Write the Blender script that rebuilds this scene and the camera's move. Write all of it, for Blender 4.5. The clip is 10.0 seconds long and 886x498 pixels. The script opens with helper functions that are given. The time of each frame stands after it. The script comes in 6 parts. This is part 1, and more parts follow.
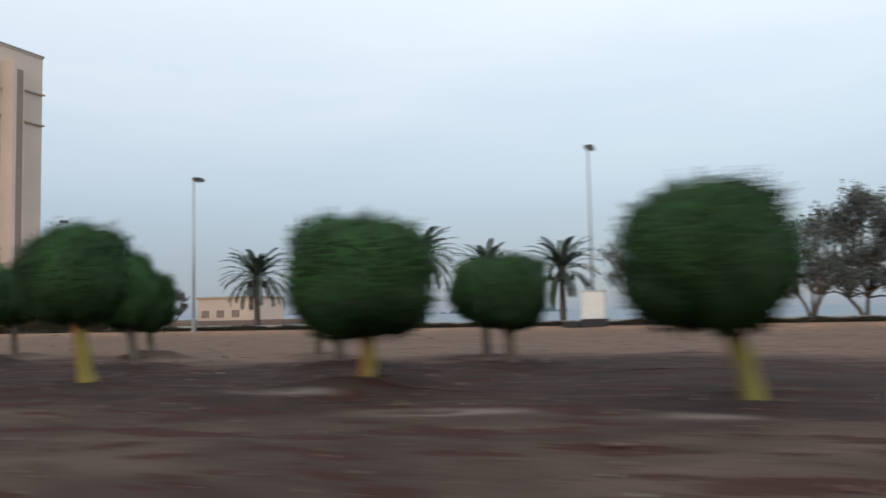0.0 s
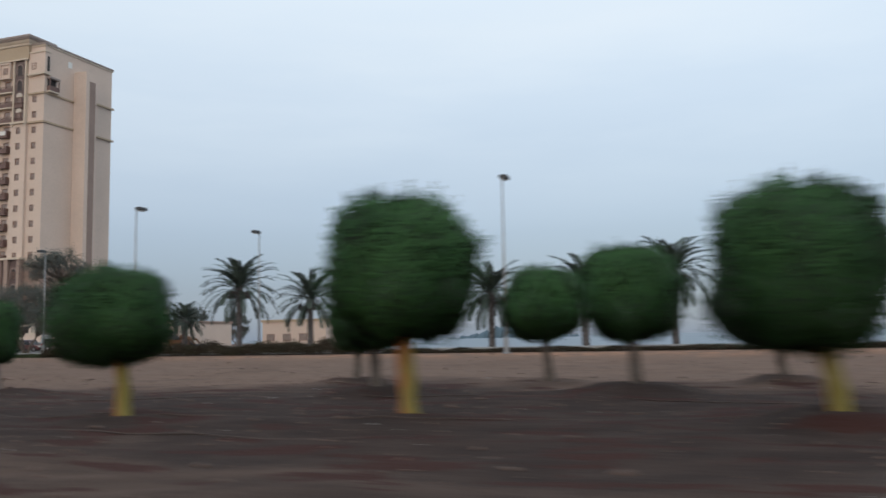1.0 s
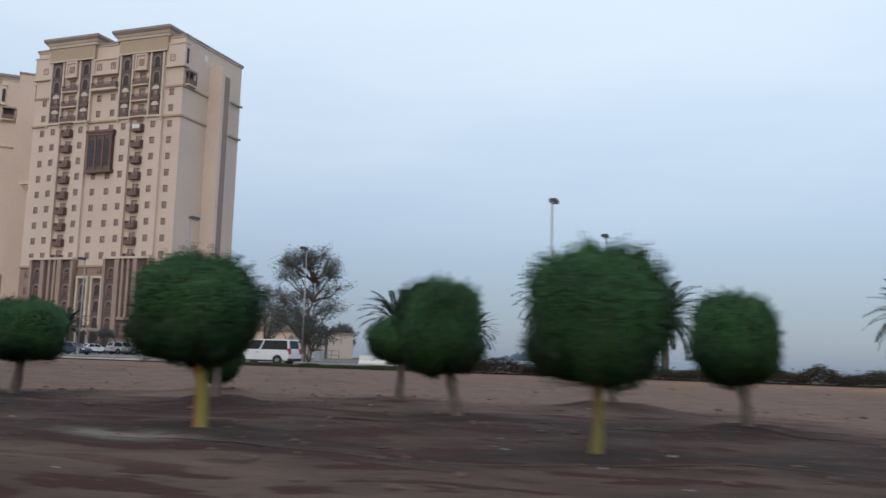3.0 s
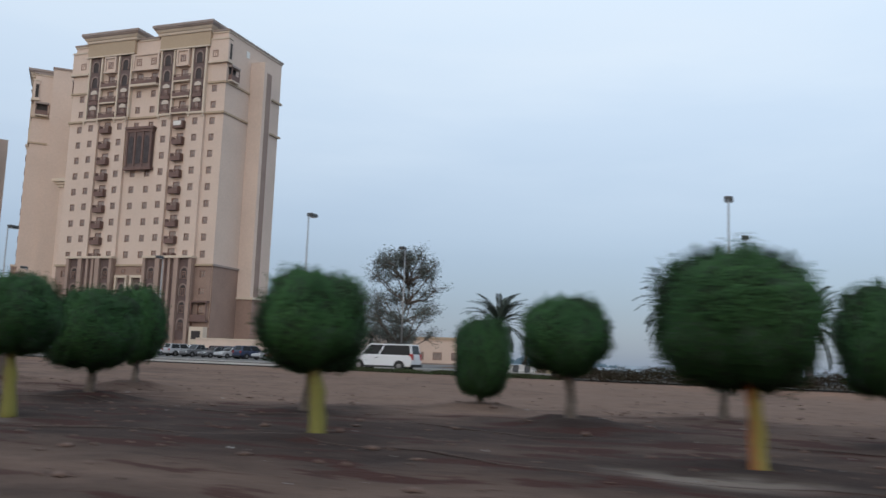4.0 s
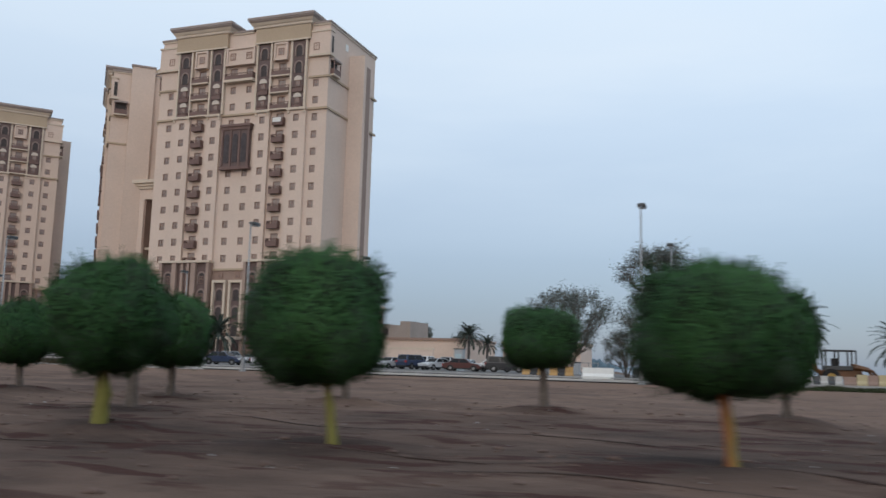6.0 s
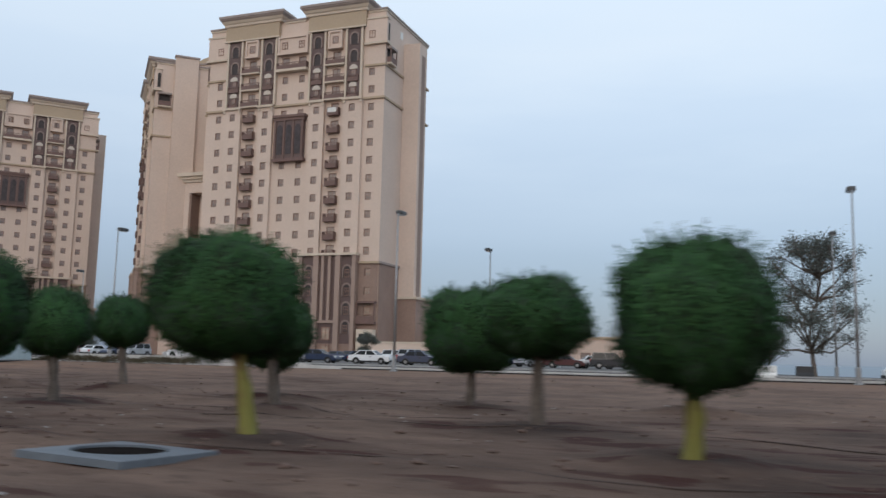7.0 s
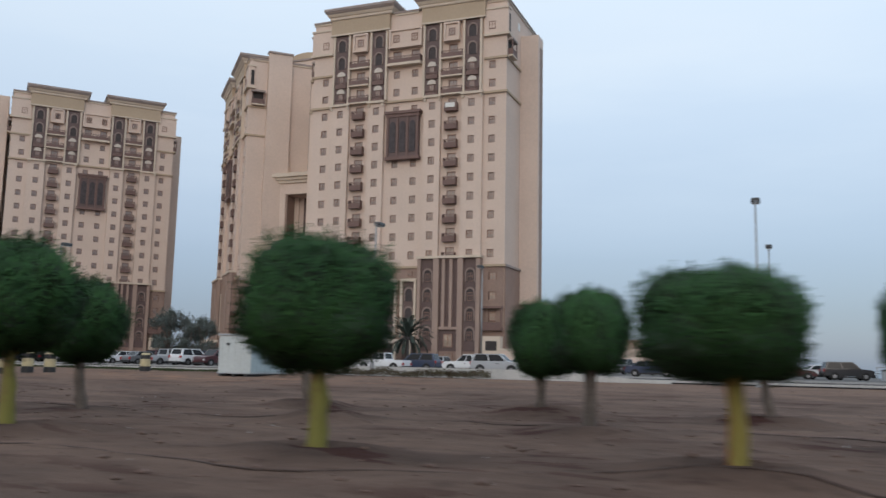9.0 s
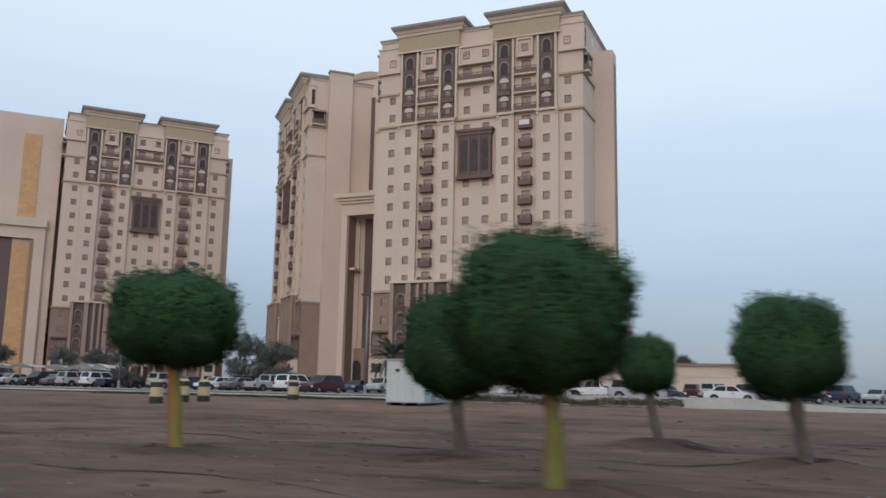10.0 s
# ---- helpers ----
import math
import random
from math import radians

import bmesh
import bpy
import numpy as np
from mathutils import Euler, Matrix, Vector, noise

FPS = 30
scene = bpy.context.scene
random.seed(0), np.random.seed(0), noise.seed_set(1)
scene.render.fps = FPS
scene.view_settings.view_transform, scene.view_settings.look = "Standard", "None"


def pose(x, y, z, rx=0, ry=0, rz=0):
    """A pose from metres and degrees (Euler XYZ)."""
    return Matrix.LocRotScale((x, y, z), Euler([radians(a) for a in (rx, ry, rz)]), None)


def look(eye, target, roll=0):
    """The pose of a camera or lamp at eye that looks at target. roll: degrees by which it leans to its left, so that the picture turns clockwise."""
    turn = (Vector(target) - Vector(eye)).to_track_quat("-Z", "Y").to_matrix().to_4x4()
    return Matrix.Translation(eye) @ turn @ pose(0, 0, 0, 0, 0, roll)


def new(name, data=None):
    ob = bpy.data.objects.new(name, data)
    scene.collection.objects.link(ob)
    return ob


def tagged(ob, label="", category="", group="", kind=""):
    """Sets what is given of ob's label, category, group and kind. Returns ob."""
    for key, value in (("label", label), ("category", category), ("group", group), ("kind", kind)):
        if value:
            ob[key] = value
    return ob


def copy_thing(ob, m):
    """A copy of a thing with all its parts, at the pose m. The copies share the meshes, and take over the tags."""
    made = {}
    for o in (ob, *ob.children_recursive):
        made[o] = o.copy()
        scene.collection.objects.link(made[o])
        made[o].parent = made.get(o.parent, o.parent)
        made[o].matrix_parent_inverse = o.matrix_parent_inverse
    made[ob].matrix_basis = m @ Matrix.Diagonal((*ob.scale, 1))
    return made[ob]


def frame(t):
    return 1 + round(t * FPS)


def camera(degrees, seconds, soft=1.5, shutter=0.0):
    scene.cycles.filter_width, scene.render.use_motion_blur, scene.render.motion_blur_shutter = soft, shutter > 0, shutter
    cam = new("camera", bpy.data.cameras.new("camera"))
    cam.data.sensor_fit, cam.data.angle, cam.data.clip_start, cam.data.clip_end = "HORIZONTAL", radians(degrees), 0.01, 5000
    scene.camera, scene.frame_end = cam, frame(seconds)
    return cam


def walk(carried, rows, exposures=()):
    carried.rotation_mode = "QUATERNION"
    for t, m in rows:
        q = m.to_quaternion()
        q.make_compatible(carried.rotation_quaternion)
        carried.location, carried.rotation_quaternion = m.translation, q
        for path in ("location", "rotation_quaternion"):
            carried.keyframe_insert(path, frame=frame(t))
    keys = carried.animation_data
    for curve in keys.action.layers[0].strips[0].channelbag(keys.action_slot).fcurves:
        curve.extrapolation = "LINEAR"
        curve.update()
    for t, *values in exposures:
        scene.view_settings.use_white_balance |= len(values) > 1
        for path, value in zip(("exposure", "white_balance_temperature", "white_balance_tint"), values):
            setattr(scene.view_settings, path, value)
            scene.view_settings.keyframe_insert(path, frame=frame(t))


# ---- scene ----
cam = camera(54.7, 10.0, shutter=0.42)
PATH = [
    (0, (-2.668, -15.036, 1.469), (-3.336, -13.157, 1.616), -1.2),
    (0.5, (-14.065, -14.645, 1.48), (-14.719, -12.762, 1.641), -1.0),
    (1, (-25.052, -14.403, 1.487), (-25.708, -12.524, 1.692), -1.1),
    (1.5, (-35.896, -14.114, 1.483), (-36.565, -12.242, 1.698), -0.9),
    (2, (-44.5, -14.349, 1.463), (-45.175, -12.48, 1.693), -0.1),
    (2.5, (-47.502, -14.262, 1.475), (-48.18, -12.395, 1.713), 0.2),
    (2.7, (-50.455, -14.417, 1.496), (-51.135, -12.553, 1.743), 1.0),
    (3.8, (-62.288, -14.367, 1.47), (-62.976, -12.506, 1.723), 2.0),
    (4, (-64.603, -14.301, 1.488), (-65.288, -12.439, 1.744), 2.1),
    (4.5, (-70.755, -14.237, 1.47), (-71.435, -12.374, 1.729), 2.1),
    (5, (-76.874, -14.08, 1.506), (-77.56, -12.22, 1.767), 1.8),
    (5.5, (-82.202, -13.947, 1.504), (-82.89, -12.088, 1.766), 1.5),
    (6, (-87.784, -13.659, 1.478), (-88.475, -11.801, 1.741), 1.6),
    (6.2, (-90.104, -13.541, 1.47), (-90.799, -11.683, 1.732), 1.6),
    (7.3, (-102.372, -13.116, 1.5), (-103.077, -11.261, 1.745), 1.2),
    (7.5, (-104.427, -13.236, 1.48), (-105.134, -11.381, 1.723), 1.1),
    (8, (-109.594, -13.119, 1.47), (-110.304, -11.265, 1.712), 1.1),
    (8.5, (-115.517, -12.841, 1.478), (-116.236, -10.991, 1.728), 0.8),
    (9, (-120.778, -12.412, 1.478), (-121.508, -10.568, 1.741), 1.2),
    (9.5, (-126.532, -12.115, 1.464), (-127.286, -10.285, 1.746), 1.3),
    (10, (-131.474, -11.86, 1.503), (-132.242, -10.041, 1.819), 1.1),
]
walk(cam, [(t, look(eye, target, roll)) for t, eye, target, roll in PATH], [(0.0, 0.16, 7100, 10), (0.5, 0.0, 6850, 10), (1.5, 0.0, 6750, 10), (2.2, 0.0, 6500, 10), (5.5, -0.06, 6500, 10), (6.2, -0.04, 6500, 10), (7.6, 0.03, 6500, 10), (8.0, 0.08, 6500, 10), (8.6, 0.0, 6500, 10), (10.0, -0.03, 6500, 10)])

# ---------------- light ----------------
world = bpy.data.worlds.new("sky")
scene.world = world
world.use_nodes = True
wn, wl = world.node_tree.nodes, world.node_tree.links
wn.clear()
w_out = wn.new("ShaderNodeOutputWorld")
w_bg = wn.new("ShaderNodeBackground")
w_tc = wn.new("ShaderNodeTexCoord")
w_sep = wn.new("ShaderNodeSeparateXYZ")
w_ramp = wn.new("ShaderNodeValToRGB")
w_sky = wn.new("ShaderNodeTexSky")
w_sky.sky_type = "NISHITA"
w_sky.sun_disc = False
w_sky.sun_elevation = radians(14)
w_sky.sun_rotation = radians(200)
w_map = wn.new("ShaderNodeMapping")
w_map.inputs["Scale"].default_value = (1.0, 1.0, 5.0)
w_noise = wn.new("ShaderNodeTexNoise")
w_noise.inputs["Scale"].default_value = 1.7
w_noise.inputs["Detail"].default_value = 6
w_noise.inputs["Roughness"].default_value = 0.55
w_cr = wn.new("ShaderNodeValToRGB")
w_mix = wn.new("ShaderNodeMix")
w_mix.data_type = "RGBA"
w_add = wn.new("ShaderNodeMix")
w_add.data_type = "RGBA"
w_add.blend_type = "ADD"
w_add.inputs[0].default_value = 0.03
wl.new(w_tc.outputs["Generated"], w_sep.inputs[0])
wl.new(w_sep.outputs["Z"], w_ramp.inputs[0])
wl.new(w_tc.outputs["Generated"], w_map.inputs[0])
wl.new(w_map.outputs[0], w_noise.inputs[0])
wl.new(w_noise.outputs[0], w_cr.inputs[0])
w_fade = wn.new("ShaderNodeMapRange")
w_fade.inputs[1].default_value, w_fade.inputs[2].default_value = 0.12, 0.34
wl.new(w_sep.outputs["Z"], w_fade.inputs[0])
w_mul = wn.new("ShaderNodeMath")
w_mul.operation = "MULTIPLY"
wl.new(w_cr.outputs[0], w_mul.inputs[0])
wl.new(w_fade.outputs[0], w_mul.inputs[1])
wl.new(w_mul.outputs[0], w_mix.inputs[0])
wl.new(w_ramp.outputs[0], w_mix.inputs[6])
w_mix.inputs[7].default_value = (0.76, 0.85, 0.94, 1)
wl.new(w_mix.outputs[2], w_add.inputs[6])
wl.new(w_sky.outputs[0], w_add.inputs[7])
wl.new(w_add.outputs[2], w_bg.inputs[0])
wl.new(w_bg.outputs[0], w_out.inputs[0])
w_bg.inputs[1].default_value = 0.95
cr = w_ramp.color_ramp
cr.elements[0].position, cr.elements[0].color = 0.0, (0.19, 0.26, 0.38, 1)
cr.elements[1].position, cr.elements[1].color = 1.0, (0.98, 1.12, 1.27, 1)
for at_, col in ((0.06, (0.242, 0.323, 0.46, 1)), (0.14, (0.378, 0.478, 0.63, 1)), (0.26, (0.565, 0.68, 0.825, 1)), (0.4, (0.72, 0.845, 0.98, 1))):
    e_ = cr.elements.new(at_)
    e_.color = col
w_cr.color_ramp.elements[0].position, w_cr.color_ramp.elements[0].color = 0.42, (0, 0, 0, 1)
w_cr.color_ramp.elements[1].position, w_cr.color_ramp.elements[1].color = 0.72, (0.6, 0.6, 0.6, 1)

sun_data = bpy.data.lights.new("sun", "SUN")
sun_data.energy = 0.7
sun_data.angle = radians(25)
sun_data.color = (1.0, 0.86, 0.74)
sun = new("sun", sun_data)
sun.matrix_world = look((60, -160, 60), (0, 0, 0))

# ---------------- materials ----------------
MATS = {}


def mat(name, base, rough=0.8, vary=0.18, big=0.7, small=9.0, bump=0.0, metal=0.0, second=None, rand=0.0, spec=0.5):
    """A surface with a grain and a larger mottling, in object space."""
    if name in MATS:
        return MATS[name]
    m = bpy.data.materials.new(name)
    m.use_nodes = True
    n, l = m.node_tree.nodes, m.node_tree.links
    b = n["Principled BSDF"]
    b.inputs["Roughness"].default_value = rough
    b.inputs["Metallic"].default_value = metal
    b.inputs["Specular IOR Level"].default_value = spec
    tc = n.new("ShaderNodeTexCoord")
    n1, n2 = n.new("ShaderNodeTexNoise"), n.new("ShaderNodeTexNoise")
    n1.inputs["Scale"].default_value, n2.inputs["Scale"].default_value = big, small
    n1.inputs["Detail"].default_value, n2.inputs["Detail"].default_value = 4, 5
    l.new(tc.outputs["Object"], n1.inputs[0])
    l.new(tc.outputs["Object"], n2.inputs[0])
    mix = n.new("ShaderNodeMix")
    mix.data_type = "RGBA"
    other = second or tuple(c * (1 - 2 * vary) for c in base)
    mix.inputs[6].default_value = (*base, 1)
    mix.inputs[7].default_value = (*other, 1)
    add = n.new("ShaderNodeMath")
    add.operation = "MULTIPLY_ADD"
    add.inputs[1].default_value = 0.45
    l.new(n2.outputs[0], add.inputs[0])
    mul = n.new("ShaderNodeMath")
    mul.operation = "MULTIPLY"
    mul.inputs[1].default_value = 0.55
    l.new(n1.outputs[0], mul.inputs[0])
    l.new(mul.outputs[0], add.inputs[2])
    ramp = n.new("ShaderNodeMapRange")
    ramp.inputs[1].default_value, ramp.inputs[2].default_value = 0.36, 0.64
    l.new(add.outputs[0], ramp.inputs[0])
    l.new(ramp.outputs[0], mix.inputs[0])
    out = mix.outputs[2]
    if rand:
        info = n.new("ShaderNodeObjectInfo")
        hsv = n.new("ShaderNodeHueSaturation")
        mr = n.new("ShaderNodeMapRange")
        mr.inputs[3].default_value, mr.inputs[4].default_value = 1 - rand, 1 + rand
        l.new(info.outputs["Random"], mr.inputs[0])
        l.new(mr.outputs[0], hsv.inputs["Value"])
        l.new(out, hsv.inputs["Color"])
        out = hsv.outputs[0]
    l.new(out, b.inputs["Base Color"])
    if bump:
        bp = n.new("ShaderNodeBump")
        bp.inputs["Strength"].default_value = bump
        bp.inputs["Distance"].default_value = 0.05
        l.new(n2.outputs[0], bp.inputs["Height"])
        l.new(bp.outputs[0], b.inputs["Normal"])
    MATS[name] = m
    return m


def leaf_mat(name, a, b2, rough=0.75):
    m = mat(name, a, rough, second=b2, big=1.3, small=14, rand=0.14, spec=0.12)
    b = m.node_tree.nodes["Principled BSDF"]
    n, l = m.node_tree.nodes, m.node_tree.links
    geo = n.new("ShaderNodeNewGeometry")
    hsv = n.new("ShaderNodeHueSaturation")
    mr = n.new("ShaderNodeMapRange")
    mr.inputs[3].default_value, mr.inputs[4].default_value = 0.9, 1.12
    l.new(geo.outputs["Random Per Island"], mr.inputs[0])
    l.new(mr.outputs[0], hsv.inputs["Value"])
    src = b.inputs["Base Color"].links[0].from_socket
    l.new(src, hsv.inputs["Color"])
    l.new(hsv.outputs[0], b.inputs["Base Color"])
    return m


M_WALL = mat("cream render", (0.645, 0.512, 0.43), 0.85, 0.06, 0.12, 2.5, 0.1)
M_BAND = mat("tan render", (0.45, 0.35, 0.25), 0.85, 0.06, 0.12, 2.5, 0.1)
M_TRIM = mat("light trim", (0.62, 0.52, 0.42), 0.8, 0.07, 0.3, 4)
M_BASE = mat("brown stone", (0.30, 0.205, 0.165), 0.7, 0.1, 0.3, 3, 0.1)
M_EAVE = mat("grey brown eave", (0.33, 0.27, 0.245), 0.7, 0.1, 0.3, 3)
M_DARK = mat("dark brown panel", (0.135, 0.088, 0.082), 0.6, 0.12, 0.4, 5)
# flat plates in place of openings, their inner shade put into the colour
M_VOID = mat("dark plate for openings", (0.04, 0.032, 0.03), 0.7, 0.2, 1, 6)
M_FRAME = mat("brown window frame", (0.28, 0.165, 0.13), 0.55, 0.1, 1, 8)
M_RAIL = mat("brown balcony rail", (0.17, 0.10, 0.085), 0.6, 0.12, 1, 9)
M_WEATH = mat("weathered white paint", (0.50, 0.49, 0.47), 0.75, 0.12, 0.6, 5, 0.1)
M_WHITE = mat("white paint", (0.74, 0.73, 0.70), 0.6, 0.06, 0.8, 6)
M_BOXW = mat("stained white sheet", (0.52, 0.56, 0.56), 0.5, 0.08, 0.6, 7)
# slight blue tint; on the cabin it also carries the side's shade
M_BOXB = mat("blue grey sheet", (0.36, 0.45, 0.48), 0.5, 0.08, 0.6, 7)
M_BOXG = mat("roof sheet grey", (0.35, 0.37, 0.39), 0.5, 0.08, 0.6, 7)
M_CONC = mat("pale concrete", (0.36, 0.355, 0.35), 0.85, 0.1, 0.8, 8, 0.2)
M_STEEL = mat("galvanised steel", (0.32, 0.325, 0.33), 0.45, 0.08, 1, 8, metal=0.6)
M_LAMPHEAD = mat("dark lamp housing", (0.05, 0.055, 0.06), 0.45, 0.1, 2, 8)
M_ASPH = mat("asphalt", (0.065, 0.063, 0.062), 0.9, 0.15, 0.3, 30, 0.3)
M_LOT = mat("parking asphalt", (0.12, 0.115, 0.11), 0.9, 0.15, 0.1, 20, 0.2)
M_TYRE = mat("tyre rubber", (0.018, 0.018, 0.018), 0.85, 0.2, 2, 30)
M_RIM = mat("wheel rim", (0.26, 0.26, 0.27), 0.35, 0.1, 2, 20, metal=0.7)
M_BLACK = mat("black plastic", (0.02, 0.02, 0.022), 0.6, 0.2, 2, 20)
M_YELLOW = mat("yellow paint", (0.46, 0.29, 0.07), 0.6, 0.14, 1.5, 12)
M_CREAMB = mat("cream paint", (0.50, 0.42, 0.25), 0.7, 0.14, 1.5, 12)
M_DIG = mat("orange digger paint", (0.17, 0.075, 0.03), 0.55, 0.16, 1.5, 10)
M_BYEL = mat("barrier yellow", (0.42, 0.25, 0.09), 0.75, 0.12, 1.5, 12)
M_TAIL = mat("red lamp", (0.35, 0.02, 0.02), 0.3, 0.1, 2, 20)
M_HEADL = mat("clear lamp", (0.7, 0.72, 0.74), 0.15, 0.05, 2, 20)
M_BARK = mat("grey bark", (0.15, 0.12, 0.10), 0.9, 0.25, 3, 22, 0.6)
M_PALMB = mat("palm bark", (0.135, 0.125, 0.125), 0.95, 0.3, 2.5, 18, 0.8)
M_DIRT = mat("dug soil", (0.16, 0.105, 0.085), 0.95, 0.2, 1.2, 14, 0.5)
# near-black, the shade inside a hole put into the colour
M_HOLE = mat("hole shade", (0.014, 0.011, 0.010), 0.95, 0.2, 2, 9, spec=0.02)
M_HOSE = mat("dark hose", (0.06, 0.037, 0.03), 0.7, 0.2, 1, 9)
M_RINGC = mat("blue grey concrete", (0.125, 0.145, 0.17), 0.7, 0.14, 0.9, 9, 0.2)
M_FIN = mat("brown pink fin", (0.36, 0.26, 0.215), 0.8, 0.08, 0.3, 4)
M_BIN = mat("grey blue plastic", (0.055, 0.07, 0.09), 0.6, 0.1, 1.5, 10)
# crown filler: shade between the leaves is put into this dark green
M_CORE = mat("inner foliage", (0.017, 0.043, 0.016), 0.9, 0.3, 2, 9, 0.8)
M_LEAF = leaf_mat("topiary leaf", (0.043, 0.108, 0.035), (0.0215, 0.059, 0.023))
M_GRASS = leaf_mat("verge grass", (0.045, 0.068, 0.028), (0.05, 0.05, 0.03))
M_PALM = leaf_mat("palm leaflet", (0.074, 0.097, 0.080), (0.047, 0.065, 0.057))
M_HEDGE = leaf_mat("hedge leaf", (0.040, 0.038, 0.022), (0.045, 0.032, 0.024))
M_DRY = leaf_mat("dry shrub leaf", (0.085, 0.082, 0.05), (0.075, 0.055, 0.04))
M_OLIVE = leaf_mat("grey green leaf", (0.115, 0.138, 0.122), (0.095, 0.105, 0.102))
# distance haze is mixed into this pale blue-green
M_FAR = mat("far trees with haze tint", (0.095, 0.15, 0.19), 0.9, 0.2, 0.05, 0.5)

def glassy(name, col, rough=0.08):
    m = mat(name, col, rough, 0.2, 0.5, 3)
    m.node_tree.nodes["Principled BSDF"].inputs["Specular IOR Level"].default_value = 0.8
    return m


# pale pinkish base colour holds the sky's reflection in the panes
M_PANE = glassy("tower glass with painted reflection", (0.34, 0.27, 0.24), 0.12)
M_GOLD = mat("gold glass", (0.66, 0.37, 0.17), 0.35, 0.12, 0.4, 2)
M_CARG = mat("car glass", (0.010, 0.011, 0.013), 0.25, 0.2, 1, 5, spec=0.25)


def painted_bark(name, a, b2, edge):
    """Bark painted in one colour, weathered to another towards one side."""
    m = mat(name, a, 0.75, second=b2, big=1.6, small=11, bump=0.4)
    n, l = m.node_tree.nodes, m.node_tree.links
    tc = [q for q in n if q.bl_idname == "ShaderNodeTexCoord"][0]
    mr = [q for q in n if q.bl_idname == "ShaderNodeMapRange"][0]
    src = mr.inputs[0].links[0].from_socket
    sep, add = n.new("ShaderNodeSeparateXYZ"), n.new("ShaderNodeMath")
    l.new(tc.outputs["Object"], sep.inputs[0])
    add.operation = "MULTIPLY_ADD"
    add.inputs[1].default_value = -edge
    l.new(sep.outputs["X"], add.inputs[0])
    l.new(src, add.inputs[2])
    up = n.new("ShaderNodeMath")
    up.operation = "MULTIPLY_ADD"
    up.inputs[1].default_value = 0.24
    l.new(sep.outputs["Z"], up.inputs[0])
    l.new(add.outputs[0], up.inputs[2])
    low_ = n.new("ShaderNodeMath")
    low_.operation = "SUBTRACT"
    low_.inputs[1].default_value = 0.17
    l.new(up.outputs[0], low_.inputs[0])
    l.new(low_.outputs[0], mr.inputs[0])
    return m


M_BARKY = painted_bark("yellow painted bark", (0.165, 0.155, 0.032), (0.13, 0.075, 0.034), 1.0)
M_BARKO = painted_bark("orange and yellow painted bark", (0.20, 0.165, 0.035), (0.28, 0.095, 0.03), 2.4)

# ---------------- mesh helpers ----------------


def box(bm, x0, x1, y0, y1, z0, z1):
    vs = [bm.verts.new((x, y, z)) for x in (x0, x1) for y in (y0, y1) for z in (z0, z1)]
    for q in ((0, 1, 3, 2), (4, 6, 7, 5), (0, 4, 5, 1), (2, 3, 7, 6), (0, 2, 6, 4), (1, 5, 7, 3)):
        bm.faces.new([vs[i] for i in q])
    return vs


def ring_tube(bm, pts, radii, n=8, cap=True):
    """A tapered tube through the points."""
    rings = []
    for i, p in enumerate(pts):
        p = Vector(p)
        d = Vector(pts[min(i + 1, len(pts) - 1)]) - Vector(pts[max(i - 1, 0)])
        d.normalize()
        s = d.cross(Vector((0.31, 0.95, 0.05)))
        if s.length < 0.1:
            s = d.cross(Vector((1, 0, 0)))
        s.normalize()
        u = s.cross(d)
        rings.append([bm.verts.new(p + radii[i] * (math.cos(2 * math.pi * k / n) * s + math.sin(2 * math.pi * k / n) * u)) for k in range(n)])
    for a, b in zip(rings, rings[1:]):
        for k in range(n):
            bm.faces.new((a[k], a[(k + 1) % n], b[(k + 1) % n], b[k]))
    if cap:
        bm.faces.new(rings[0][::-1])
        bm.faces.new(rings[-1])
    return rings


def lathe(bm, profile, n=16, c=(0, 0)):
    rings = [[bm.verts.new((c[0] + r * math.cos(2 * math.pi * k / n), c[1] + r * math.sin(2 * math.pi * k / n), z)) for k in range(n)] for r, z in profile]
    for a, b in zip(rings, rings[1:]):
        for k in range(n):
            bm.faces.new((a[k], a[(k + 1) % n], b[(k + 1) % n], b[k]))
    bm.faces.new(rings[0][::-1])
    bm.faces.new(rings[-1])


def mesh_of(name, bm, material, smooth=False, bevel=0.0):
    if bevel:
        bmesh.ops.bevel(bm, geom=bm.edges[:], offset=bevel, segments=1, affect="EDGES")
    bmesh.ops.recalc_face_normals(bm, faces=bm.faces[:])
    me = bpy.data.meshes.new(name)
    bm.to_mesh(me)
    bm.free()
    me.materials.append(material)
    if smooth:
        me.polygons.foreach_set("use_smooth", [True] * len(me.polygons))
    return me


def part(name, bm, material, parent=None, label="", smooth=False, bevel=0.0, at=None):
    me = mesh_of(name, bm, material, smooth, bevel)
    return place(name, me, parent, label, at)


def place(name, me, parent=None, label="", at=None):
    ob = new(name, me)
    if parent is not None:
        ob.parent = parent
    if at is not None:
        ob.matrix_basis = at if isinstance(at, Matrix) else Matrix.Translation(at)
    if label:
        ob["label"] = label
    return ob


def empty(name, m, label, category, group="", kind=""):
    ob = new(name)
    ob.empty_display_size = 0.3
    ob.matrix_basis = m
    return tagged(ob, label, category, group, kind)


